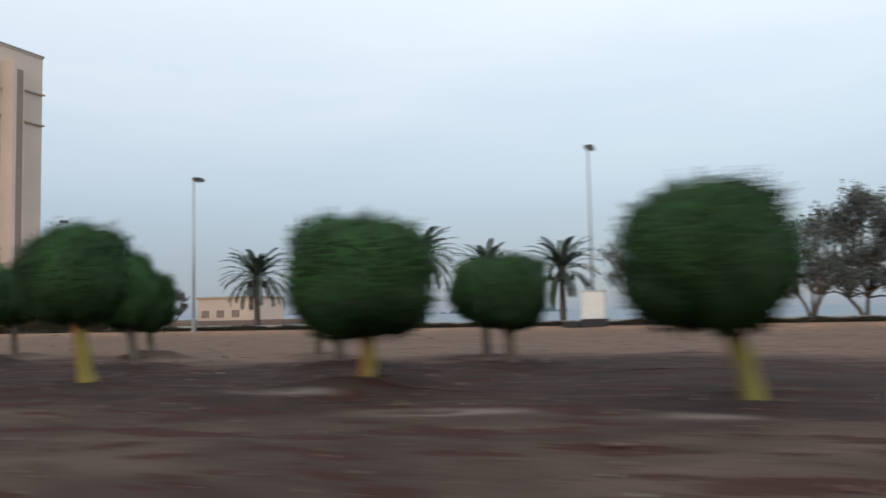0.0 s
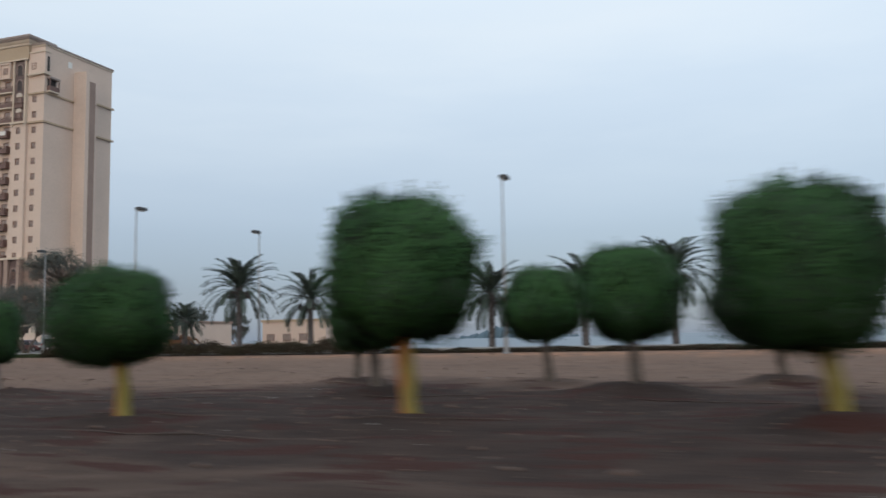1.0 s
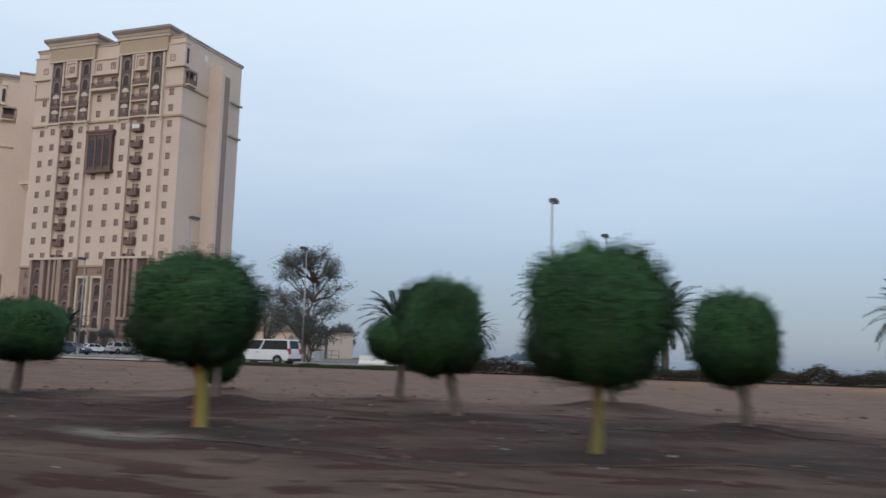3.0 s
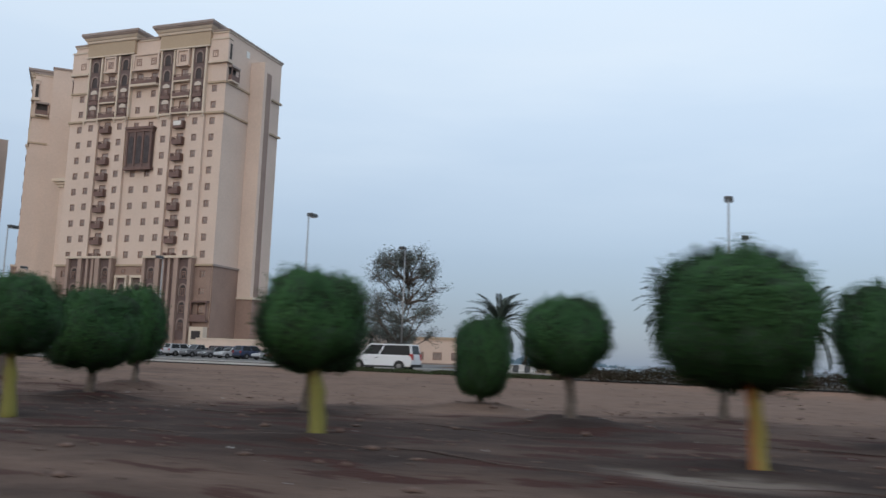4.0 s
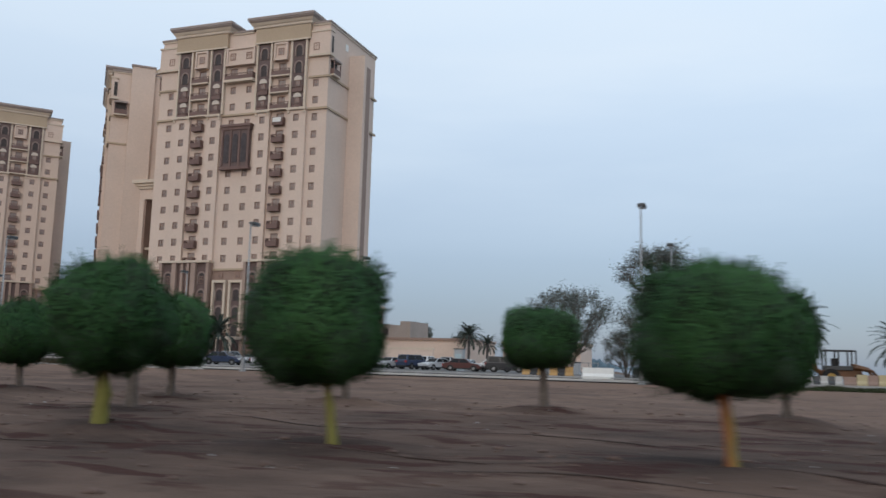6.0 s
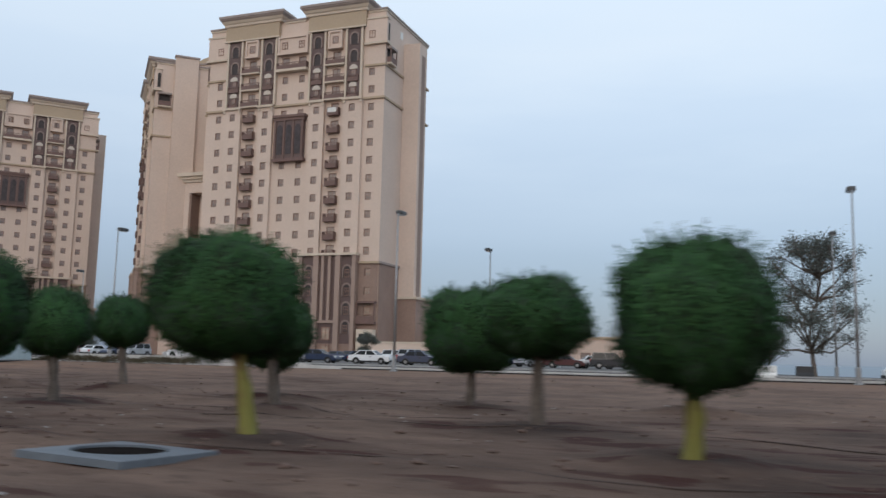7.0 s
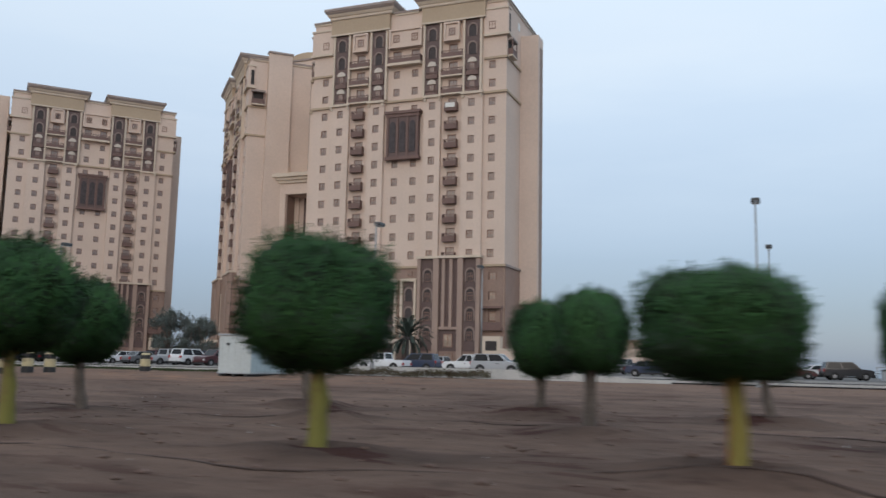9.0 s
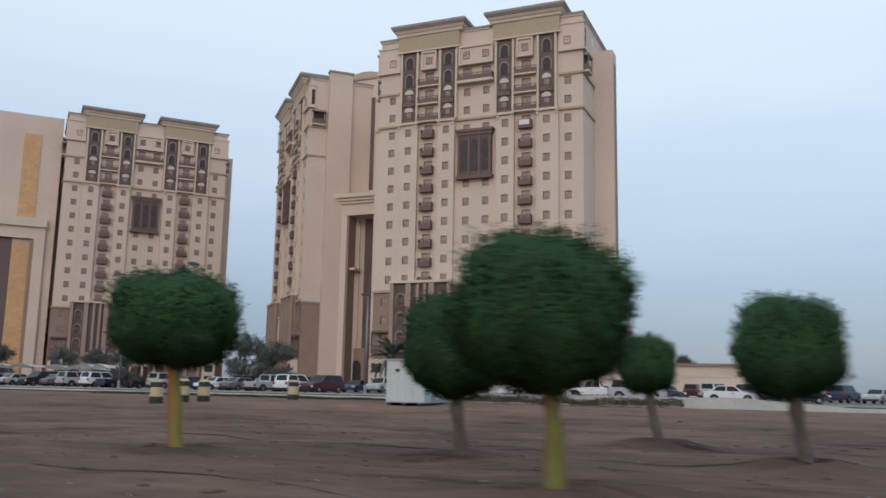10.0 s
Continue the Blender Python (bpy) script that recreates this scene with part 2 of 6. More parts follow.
def raw_mesh(name, verts, faces, material, smooth=False):
    me = bpy.data.meshes.new(name)
    verts, faces = np.asarray(verts, float), np.asarray(faces, int)
    k = faces.shape[1]
    me.vertices.add(len(verts))
    me.vertices.foreach_set("co", verts.ravel())
    me.loops.add(faces.size)
    me.loops.foreach_set("vertex_index", faces.ravel())
    me.polygons.add(len(faces))
    me.polygons.foreach_set("loop_start", np.arange(0, faces.size, k))
    if smooth:
        me.polygons.foreach_set("use_smooth", np.ones(len(faces), bool))
    me.update(calc_edges=True)
    me.materials.append(material)
    return me

# ---------------- ground, road, sea ----------------
TOPIARY = []


def plant(x, y, wide, high, clear, paint=0, lean=0.0):
    """A clipped tree; wide and high: its crown and top; clear: bare stem; paint: 0 bare, 1 yellow, 2 orange."""
    TOPIARY.append((float(x), float(y), wide, high, clear, paint, lean))


# front row
plant(-2.67, -0.33, 2.82, 3.64, 0.96, 1, 0.255)
plant(-9.91, 0.71, 2.84, 3.41, 0.91, 2, 0.086)
plant(-16.75, 0.54, 2.27, 3.59, 1.2, 2, 0.142)
plant(-23.67, 0.57, 2.61, 3.88, 1.05, 2, 0.197)
plant(-31.08, 0.78, 2.79, 4.23, 1.21, 2, 0.046)
plant(-37.05, 0.09, 2.37, 3.09, 0.95, 2, 0.154)
plant(-43.5, -0.25, 1.38, 2.83, 0.94, 1, 0.03)
plant(-49.65, 0.05, 1.55, 2.83, 1.03, 1, 0.119)
plant(-56.92, -0.2, 2.29, 3.41, 0.95, 1, -0.014)
plant(-64.56, -0.15, 2.47, 3.45, 1.1, 2, 0.133)
plant(-72.25, 0.1, 1.96, 3.12, 1.14, 1, 0.115)
plant(-79.49, -0.1, 1.99, 2.99, 1.27, 1, 0.084)
plant(-88.2, 0, 2.24, 3.1, 0.91, 2, 0.1)
plant(-94.84, 0.05, 2.31, 3.45, 0.91, 1, 0.165)
plant(-100.26, 0.36, 2.33, 3.46, 0.96, 1, -0.023)
plant(-107.65, -0.1, 2.54, 3.62, 1.19, 1, 0.22)
plant(-114.3, -0.1, 2.48, 3.45, 1.25, 1, 0.176)
plant(-121.35, -0.1, 2.2, 2.85, 1.3, 2, 0.073)
plant(-127.77, -0.1, 2.55, 3.52, 1.17, 1, 0.034)
plant(-134.8, 0.2, 2.64, 3.88, 1.29, 1, 0.074)
plant(-143.94, 3.23, 2.71, 3.97, 1.68, 2, 0.1)
# middle row
plant(3.15, 4.11, 2.53, 3.34, 1.03, 0, 0)
plant(-8.69, 7.25, 2.09, 2.86, 0.86, 0, 0.049)
plant(-13.32, 6.48, 2.31, 3.52, 1.03, 0, 0.072)
plant(-20.3, 6.5, 1.9, 3.61, 0.98, 0, 0.121)
plant(-27.63, 7.28, 2.32, 3.63, 1.12, 0, 0.035)
plant(-34.09, 6.23, 2.01, 3.03, 1.14, 0, 0.049)
plant(-46.7, 6.04, 1.68, 2.82, 0.83, 0, 0.179)
plant(-54.65, 6.3, 1.98, 3.13, 0.95, 0, 0.132)
plant(-61.4, 5.9, 2.06, 3.35, 0.94, 0, 0.239)
plant(-68.77, 6.4, 2.07, 3.11, 1.11, 0, 0.094)
plant(-75.84, 6.07, 2.3, 2.96, 1.03, 0, -0.139)
plant(-83.03, 6.1, 2.59, 3.2, 0.71, 0, 0.038)
plant(-103.96, 5.73, 2.45, 3.38, 1.4, 0, 0.04)
plant(-110.97, 6.17, 1.8, 2.94, 1.41, 0, 0.064)
plant(-117.92, 5.8, 1.9, 3.18, 1.2, 0, 0.073)
plant(-124.66, 6.14, 1.52, 3.04, 1.21, 0, -0.023)
plant(-131.47, 6.77, 2.09, 3.5, 1.31, 0, 0.131)
plant(-138.41, 5.92, 2.37, 3.64, 1.08, 0, 0.106)
# back row
plant(-10.62, 11.38, 2.33, 3.12, 1.09, 0, 0)
plant(-17.18, 12.23, 1.62, 3.21, 0.9, 0, -0.109)
plant(-23.98, 11.97, 1.81, 3.21, 0.9, 0, 0.109)
plant(-30.84, 12.07, 2.49, 3.57, 1.19, 0, 0.074)
plant(-37.53, 12.21, 1.79, 3.17, 1.03, 0, -0.019)
plant(-58.5, 12.5, 2.21, 3.26, 1.02, 0, 0.269)
plant(-65.5, 11.9, 2.21, 2.8, 1.14, 0, 0)
plant(-73, 12.4, 1.76, 2.9, 0.22, 0, -0.035)
plant(-87.13, 13.01, 2.21, 3.82, 0.72, 0, 0.064)
plant(-94.25, 13.38, 2.38, 3.29, 1.24, 0, 0.098)
plant(-101.12, 13.09, 2.45, 3.38, 1.1, 0, 0.031)
plant(-107.82, 12.33, 2.79, 3.6, 0.92, 0, 0.004)
plant(-114.53, 12.04, 2.55, 3.55, 0.75, 0, 0.093)
plant(-121.05, 12.31, 2.04, 3.53, 1.44, 0, 0.125)
plant(-127.29, 11.9, 1.87, 3.28, 0.98, 0, -0.051)
plant(-135.22, 12.45, 1.56, 3.09, 1.44, 0, 0.143)



def near_edge(x):
    return float(np.interp(x, (-330, -160, -95, -65, -40, 60), (43.8, 42.0, 41.2, 38.8, 37.2, 36.2)))


def far_edge(x):
    return near_edge(x) + float(np.interp(x, (-330, -122, -95, -65, 60), (13, 14.5, 12.0, 9.8, 9.5)))


def coast(x):
    return float(np.interp(x, (-420, -300, -160, -122, -110, -100, -85, 300), (420, 330, 230, 206, 140, 82, 67, 59)))


ROAD_Z = 0.55


def step01(a):
    a = np.clip(a, 0, 1)
    return a * a * (3 - 2 * a)


def land_height(X, Y, mounds=True):
    ne = np.interp(X, (-330, -160, -95, -65, -40, 60), (43.8, 42.0, 41.2, 38.8, 37.2, 36.2))
    z = (ROAD_Z - 0.06) * step01((Y - 13) / (ne - 15))
    sandy = 1 - step01((Y - ne + 5) / 4)
    rough = np.zeros_like(X)
    for k, (fx, fy, ph, am) in enumerate(((0.9, 0.5, 0.3, 0.03), (0.33, 0.9, 1.9, 0.035), (2.1, 1.7, 4.0, 0.014), (1.3, 3.1, 0.7, 0.014), (0.21, 0.17, 2.2, 0.04), (4.7, 5.3, 1.0, 0.007), (6.1, 3.9, 3.0, 0.007))):
        rough += am * np.sin(fx * X + 0.6 * np.sin(0.5 * fy * Y + ph) + ph) * np.cos(fy * Y + ph * 2 + 0.4 * np.sin(fx * 0.7 * X))
    z = z + rough * sandy
    for tx, ty, w, h, c, p, ln in TOPIARY if mounds else ():
        a = np.arctan2(Y - ty, X - tx)
        d2 = (((X - tx) / 0.95) ** 2 + ((Y - ty) / 0.85) ** 2) * (1 + 0.25 * np.sin(2 * a + tx) + 0.15 * np.sin(5 * a + 2 * tx))
        z = z + (0.46 * np.exp(-d2 * 0.85) - 0.42 * np.exp(-d2 * 4.5)) * (0.75 + 0.4 * math.sin(tx * 3.1)) * (0.35 if ty < 2 and -98 < tx < -55 else 1.0)
    co = np.interp(X, (-420, -300, -160, -122, -110, -100, -85, 300), (420, 330, 230, 206, 140, 82, 67, 59))
    return z - 3.2 * step01((Y - co) / 9)


def axis(*spans):
    out = []
    for a, b, s in spans:
        out += list(np.arange(a, b, s))
    return np.array(out + [spans[-1][1]])


gx = axis((-5200, -900, 400), (-900, -240, 20), (-240, -165, 3), (-165, 20, 0.4), (20, 200, 6), (200, 5200, 500))
gy = axis((-400, -40, 30), (-40, -12, 2), (-12, 16, 0.3), (16, 42, 0.8), (42, 200, 5), (200, 600, 20), (600, 5200, 400))
GX, GY = np.meshgrid(gx, gy, indexing="ij")
GZ = land_height(GX, GY)
nx_, ny_ = len(gx), len(gy)
idx = np.arange(nx_ * ny_).reshape(nx_, ny_)
quads = np.stack([idx[:-1, :-1], idx[1:, :-1], idx[1:, 1:], idx[:-1, 1:]], -1).reshape(-1, 4)

M_SAND = bpy.data.materials.new("sandy soil")
M_SAND.use_nodes = True
sn, sl = M_SAND.node_tree.nodes, M_SAND.node_tree.links
sb = sn["Principled BSDF"]
sb.inputs["Roughness"].default_value = 0.95
sb.inputs["Specular IOR Level"].default_value = 0.15


def s_noise(scale, detail=5, stretch=(1, 1, 1)):
    tc, mp, nz = sn.new("ShaderNodeTexCoord"), sn.new("ShaderNodeMapping"), sn.new("ShaderNodeTexNoise")
    mp.inputs["Scale"].default_value = stretch
    nz.inputs["Scale"].default_value, nz.inputs["Detail"].default_value = scale, detail
    sl.new(tc.outputs["Object"], mp.inputs[0])
    sl.new(mp.outputs[0], nz.inputs[0])
    return nz.outputs[0]


def s_range(src, a, b, lo=0.0, hi=1.0):
    r = sn.new("ShaderNodeMapRange")
    for i_, v in enumerate((a, b, lo, hi)):
        r.inputs[i_ + 1].default_value = v
    sl.new(src, r.inputs[0])
    return r.outputs[0]


def s_mix(fac, a, b):
    m = sn.new("ShaderNodeMix")
    m.data_type = "RGBA"
    for sock, v in ((m.inputs[0], fac), (m.inputs[6], a), (m.inputs[7], b)):
        if isinstance(v, tuple):
            sock.default_value = (*v, 1)
        else:
            sl.new(v, sock)
    return m.outputs[2]


def s_attr(name):
    a = sn.new("ShaderNodeAttribute")
    a.attribute_name = name
    return a.outputs["Fac"]


def s_math(op, a, b):
    m = sn.new("ShaderNodeMath")
    m.operation = op
    m.use_clamp = True
    for i_, v in enumerate((a, b)):
        if isinstance(v, float):
            m.inputs[i_].default_value = v
        else:
            sl.new(v, m.inputs[i_])
    return m.outputs[0]


n_big, n_mid, n_fine = s_noise(0.18, 4, (1, 1.6, 1)), s_noise(1.1, 5, (0.75, 1.2, 1)), s_noise(16, 6)
sand = s_mix(s_range(n_mid, 0.3, 0.7), (0.190, 0.124, 0.094), (0.140, 0.091, 0.069))
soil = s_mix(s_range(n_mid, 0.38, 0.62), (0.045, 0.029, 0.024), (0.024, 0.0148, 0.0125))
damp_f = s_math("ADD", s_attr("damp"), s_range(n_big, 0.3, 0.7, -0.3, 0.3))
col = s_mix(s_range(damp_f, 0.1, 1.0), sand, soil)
red_f = s_math("MULTIPLY", s_range(s_noise(0.9, 5, (0.55, 1.3, 1)), 0.545, 0.575), s_range(damp_f, 0.32, 0.6))
col = s_mix(s_math("MULTIPLY", red_f, 0.9), col, (0.040, 0.0115, 0.0085))
orange_f = s_math("MULTIPLY", s_attr("ridge"), s_range(n_mid, 0.42, 0.62))
col = s_mix(orange_f, col, (0.36, 0.19, 0.118))
col = s_mix(s_math("MULTIPLY", s_attr("pale"), s_range(n_mid, 0.38, 0.55)), col, (0.19, 0.158, 0.135))
col = s_mix(s_range(s_noise(2.4, 6, (0.7, 1.1, 1)), 0.57, 0.68, 0.0, 0.4), col, (0.034, 0.020, 0.016))
col = s_mix(s_range(n_fine, 0.3, 0.8, 0.0, 0.35), col, (0.044, 0.030, 0.024))
sl.new(col, sb.inputs["Base Color"])
s_bump = sn.new("ShaderNodeBump")
s_bump.inputs["Strength"].default_value = 0.5
s_bump.inputs["Distance"].default_value = 0.06
sl.new(s_noise(7, 7), s_bump.inputs["Height"])
sl.new(s_bump.outputs[0], sb.inputs["Normal"])

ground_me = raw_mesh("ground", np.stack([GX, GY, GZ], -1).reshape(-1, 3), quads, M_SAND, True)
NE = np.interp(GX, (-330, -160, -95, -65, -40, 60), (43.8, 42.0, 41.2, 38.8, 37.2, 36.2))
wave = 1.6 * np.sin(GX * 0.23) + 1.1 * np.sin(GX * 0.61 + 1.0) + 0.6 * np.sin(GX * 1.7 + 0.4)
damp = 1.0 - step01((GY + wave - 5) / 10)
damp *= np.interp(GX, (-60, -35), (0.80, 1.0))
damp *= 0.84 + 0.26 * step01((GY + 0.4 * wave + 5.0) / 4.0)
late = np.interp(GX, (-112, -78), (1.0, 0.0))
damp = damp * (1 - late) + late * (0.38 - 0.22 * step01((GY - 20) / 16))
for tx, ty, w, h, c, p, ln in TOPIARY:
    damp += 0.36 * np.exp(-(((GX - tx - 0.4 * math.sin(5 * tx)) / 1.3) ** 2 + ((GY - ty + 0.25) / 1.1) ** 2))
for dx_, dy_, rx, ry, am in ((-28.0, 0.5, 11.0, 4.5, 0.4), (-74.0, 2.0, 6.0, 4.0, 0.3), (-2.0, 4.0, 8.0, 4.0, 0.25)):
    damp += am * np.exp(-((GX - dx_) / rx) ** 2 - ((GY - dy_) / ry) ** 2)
pale = np.zeros_like(GX)
for px, py, rx, ry in ((-21, -5, 2.4, 1.1), (-19.2, -2.9, 2, 0.7), (-7, -2.7, 1.4, 0.5), (-3.4, -2.9, 1, 0.45), (-65.2, -1.7, 1.7, 0.6), (-79.8, -0.9, 1.3, 0.6), (-10.9, -0.8, 1.2, 0.4)):
    pale += np.exp(-(((GX - px) / rx) ** 2 + ((GY - py) / ry) ** 2) ** 2)
ridge = np.exp(-((GY - NE + 4.5) / 4.0) ** 2) * np.clip((GX + 78) / 25, 0.25, 1)
ridge = np.maximum(ridge, 0.6 * np.exp(-((GY - 30) / 4.5) ** 2 - ((GX + 152) / 15) ** 2))
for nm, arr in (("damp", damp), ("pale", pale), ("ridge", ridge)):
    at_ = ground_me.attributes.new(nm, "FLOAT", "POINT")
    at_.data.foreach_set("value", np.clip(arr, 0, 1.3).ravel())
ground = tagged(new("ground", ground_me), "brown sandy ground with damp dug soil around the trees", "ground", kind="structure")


def strip(name, xs, ya, yb, z, material, label, category):
    """A flat band between two lines, with a little thickness."""
    bm = bmesh.new()
    top = [(bm.verts.new((x, ya(x), z)), bm.verts.new((x, yb(x), z))) for x in xs]
    low = [(bm.verts.new((x, ya(x), z - 0.12)), bm.verts.new((x, yb(x), z - 0.12))) for x in xs]
    for i in range(len(xs) - 1):
        bm.faces.new((top[i][0], top[i + 1][0], top[i + 1][1], top[i][1]))
        bm.faces.new((low[i][0], low[i + 1][0], top[i + 1][0], top[i][0]))
        bm.faces.new((low[i][1], low[i + 1][1], top[i + 1][1], top[i][1]))
    return tagged(part(name, bm, material), label, category, kind="structure")


road_xs = list(np.arange(-420, 141, 10.0))
strip("road", road_xs, near_edge, far_edge, ROAD_Z, M_ASPH, "dark asphalt road behind the sandy plot", "road")
strip("kerb", road_xs, lambda x: near_edge(x) - 0.3, near_edge, ROAD_Z + 0.15, M_WEATH, "white painted concrete kerb along the road", "kerb")
strip("kerb", road_xs, far_edge, lambda x: far_edge(x) + 0.3, ROAD_Z + 0.15, M_CONC, "pale concrete kerb on the far side of the road", "kerb")
strip("pavement", list(np.arange(-420, -89, 10.0)), lambda x: far_edge(x) + 0.32, lambda x: min(coast(x) - 3, 122.0), ROAD_Z + 0.02, M_LOT, "worn asphalt car park in front of the towers", "car park")

M_SEA = bpy.data.materials.new("sea water")
M_SEA.use_nodes = True
wb = M_SEA.node_tree.nodes["Principled BSDF"]
wb.inputs["Base Color"].default_value = (0.07, 0.11, 0.15, 1)
wb.inputs["Roughness"].default_value = 0.38
wnz = M_SEA.node_tree.nodes.new("ShaderNodeTexNoise")
wnz.inputs["Scale"].default_value = 0.25
wtc = M_SEA.node_tree.nodes.new("ShaderNodeTexCoord")
wbp = M_SEA.node_tree.nodes.new("ShaderNodeBump")
wbp.inputs["Strength"].default_value = 0.35
M_SEA.node_tree.links.new(wtc.outputs["Object"], wnz.inputs[0])
M_SEA.node_tree.links.new(wnz.outputs[0], wbp.inputs["Height"])
M_SEA.node_tree.links.new(wbp.outputs[0], wb.inputs["Normal"])
sea_me = raw_mesh("water", [(-5000, 40, -0.9), (5000, 40, -0.9), (5000, 5000, -0.9), (-5000, 5000, -0.9)], [(0, 1, 2, 3)], M_SEA)
tagged(new("water", sea_me), "calm grey-blue sea under an overcast sky", "sea", kind="structure")
# ---------------- the towers ----------------
STOREY = 3.393
ROWS_Z = [20.37 + STOREY * k for k in range(13)]
DEPTH = 20.7
HALF = 19.5


def holed_wall(bm, x0, x1, z0, z1, holes, y=0.0, reveal=0.3):
    """A wall in the plane y with openings (xa, xb, za, zb) that go in by reveal."""
    xs = sorted({x0, x1, *(h[0] for h in holes), *(h[1] for h in holes)})
    zs = sorted({z0, z1, *(h[2] for h in holes), *(h[3] for h in holes)})
    vs = {}

    def v(i, j):
        if (i, j) not in vs:
            vs[i, j] = bm.verts.new((xs[i], y, zs[j]))
        return vs[i, j]

    hole = {(i, j) for h in holes for i in range(len(xs) - 1) if h[0] - 1e-6 < xs[i] and xs[i + 1] < h[1] + 1e-6 for j in range(len(zs) - 1) if h[2] - 1e-6 < zs[j] and zs[j + 1] < h[3] + 1e-6}
    for i in range(len(xs) - 1):
        for j in range(len(zs) - 1):
            if (i, j) not in hole:
                bm.faces.new((v(i, j), v(i + 1, j), v(i + 1, j + 1), v(i, j + 1)))
    for xa, xb, za, zb in holes:
        a = [bm.verts.new((x, y + d, z)) for d in (0, reveal) for x, z in ((xa, za), (xb, za), (xb, zb), (xa, zb))]
        for k in range(4):
            bm.faces.new((a[k], a[(k + 1) % 4], a[4 + (k + 1) % 4], a[4 + k]))


def frame_mesh(w, h, t=0.14, d=0.16, cross=True, name="window_frame"):
    bm = bmesh.new()
    box(bm, -w / 2, w / 2, 0, d, h / 2 - t, h / 2)
    box(bm, -w / 2, w / 2, 0, d, -h / 2, -h / 2 + t)
    for s in (-1, 1):
        box(bm, min(s * w / 2, s * (w / 2 - t)), max(s * w / 2, s * (w / 2 - t)), 0, d, -h / 2 + t, h / 2 - t)
    if cross:
        box(bm, -0.04, 0.04, 0.03, d, -h / 2 + t, h / 2 - t)
        box(bm, -w / 2 + t, -0.04, 0.05, d, 0.12, 0.2)
        box(bm, 0.04, w / 2 - t, 0.05, d, 0.12, 0.2)
    return mesh_of(name, bm, M_FRAME)


def pane_mesh(w, h):
    bm = bmesh.new()
    box(bm, -w / 2 + 0.05, w / 2 - 0.05, 0.1, 0.13, -h / 2 + 0.05, h / 2 - 0.05)
    return mesh_of("pane", bm, M_PANE)


def arch_mesh(w, h):
    """A round-headed white surround on a dark strip."""
    bm = bmesh.new()
    r, n = w / 2, 10
    pts = [(-r, -h / 2), *[(-r * math.cos(math.pi * k / n), h / 2 - r + r * math.sin(math.pi * k / n)) for k in range(n + 1)], (r, -h / 2)]
    inn = [(x * 0.74, -h / 2 + (z + h / 2) * 0.88) for x, z in pts]
    for (a, b), (c, e) in zip(zip(pts, pts[1:]), zip(inn, inn[1:])):
        q = [bm.verts.new((x, y, z)) for y in (0, 0.2) for x, z in (a, b, e, c)]
        for f_ in ((0, 1, 2, 3), (4, 7, 6, 5), (0, 4, 5, 1), (3, 2, 6, 7)):
            bm.faces.new([q[k] for k in f_])
    bmesh.ops.remove_doubles(bm, verts=bm.verts[:], dist=0.001)
    return mesh_of("arch_surround", bm, mat("arch stone", (0.28, 0.21, 0.185), 0.8, 0.1, 0.5, 5))


def balcony_mesh(w, d=1.1, h=1.15):
    bm = bmesh.new()
    box(bm, -w / 2, w / 2, -d, 0, -0.22, 0)
    box(bm, -w / 2, w / 2, -d, -d + 0.06, h - 0.1, h)
    box(bm, -w / 2, w / 2, -d + 0.01, -d + 0.05, 0.0, h * 0.55)
    n = max(4, int(w / 0.22))
    for k in range(n + 1):
        x = -w / 2 + 0.03 + (w - 0.06) * k / n
        box(bm, x - 0.035, x + 0.035, -d + 0.01, -d + 0.05, h * 0.55, h - 0.1)
    for s in (-1, 1):
        x = s * (w / 2 - 0.03)
        box(bm, x - 0.03, x + 0.03, -d + 0.06, 0, 0.0, h)
    return mesh_of("balcony", bm, M_RAIL)


W_N, H_N = 1.25, 1.45
WIN = (frame_mesh(W_N, H_N), pane_mesh(W_N, H_N))
DOORW = (frame_mesh(1.7, 2.3, name="window_frame"), pane_mesh(1.7, 2.3))
SMALLW = (frame_mesh(0.9, 0.9, 0.12), pane_mesh(0.9, 0.9))
ARCHW = (frame_mesh(0.95, 1.5, 0.1), pane_mesh(0.95, 1.5))
ARCH = arch_mesh(1.9, 2.5)
BALC = balcony_mesh(2.35, 1.1, 1.3)
BALC_WIDE = balcony_mesh(6.5, 1.2, 1.05)
BALC_TOP = balcony_mesh(4.1, 0.9, 1.05)
RAIL_SMALL = balcony_mesh(2.3, 0.35, 1.0)


def box_bm(*b):
    bm = bmesh.new()
    box(bm, *b)
    return bm


def window(parent, kind, x, y, z):
    fr = place("window", kind[0], parent, "", (x, y, z))
    place("pane", kind[1], fr)
    return fr


def pieces(name, parent, material, *boxes):
    """Each box a part of its own."""
    for b in boxes:
        bm = bmesh.new()
        box(bm, *b)
        part(name, bm, material, parent)


def lunette_mesh(w):
    """A half-round pale fanlight over a window."""
    bm = bmesh.new()
    n = 8
    pts = [(-w / 2, -0.12), *[(-w / 2 * math.cos(math.pi * k / n), 0.78 * math.sin(math.pi * k / n)) for k in range(n + 1)], (w / 2, -0.12)]
    a = [bm.verts.new((x, 0.0, z)) for x, z in pts]
    c = [bm.verts.new((x, 0.22, z)) for x, z in pts]
    bm.faces.new(a)
    for k in range(len(pts)):
        bm.faces.new((a[k], a[(k + 1) % len(pts)], c[(k + 1) % len(pts)], c[k]))
    return mesh_of("fanlight", bm, mat("pale fanlight", (0.60, 0.53, 0.46), 0.75, 0.08, 0.5, 5))


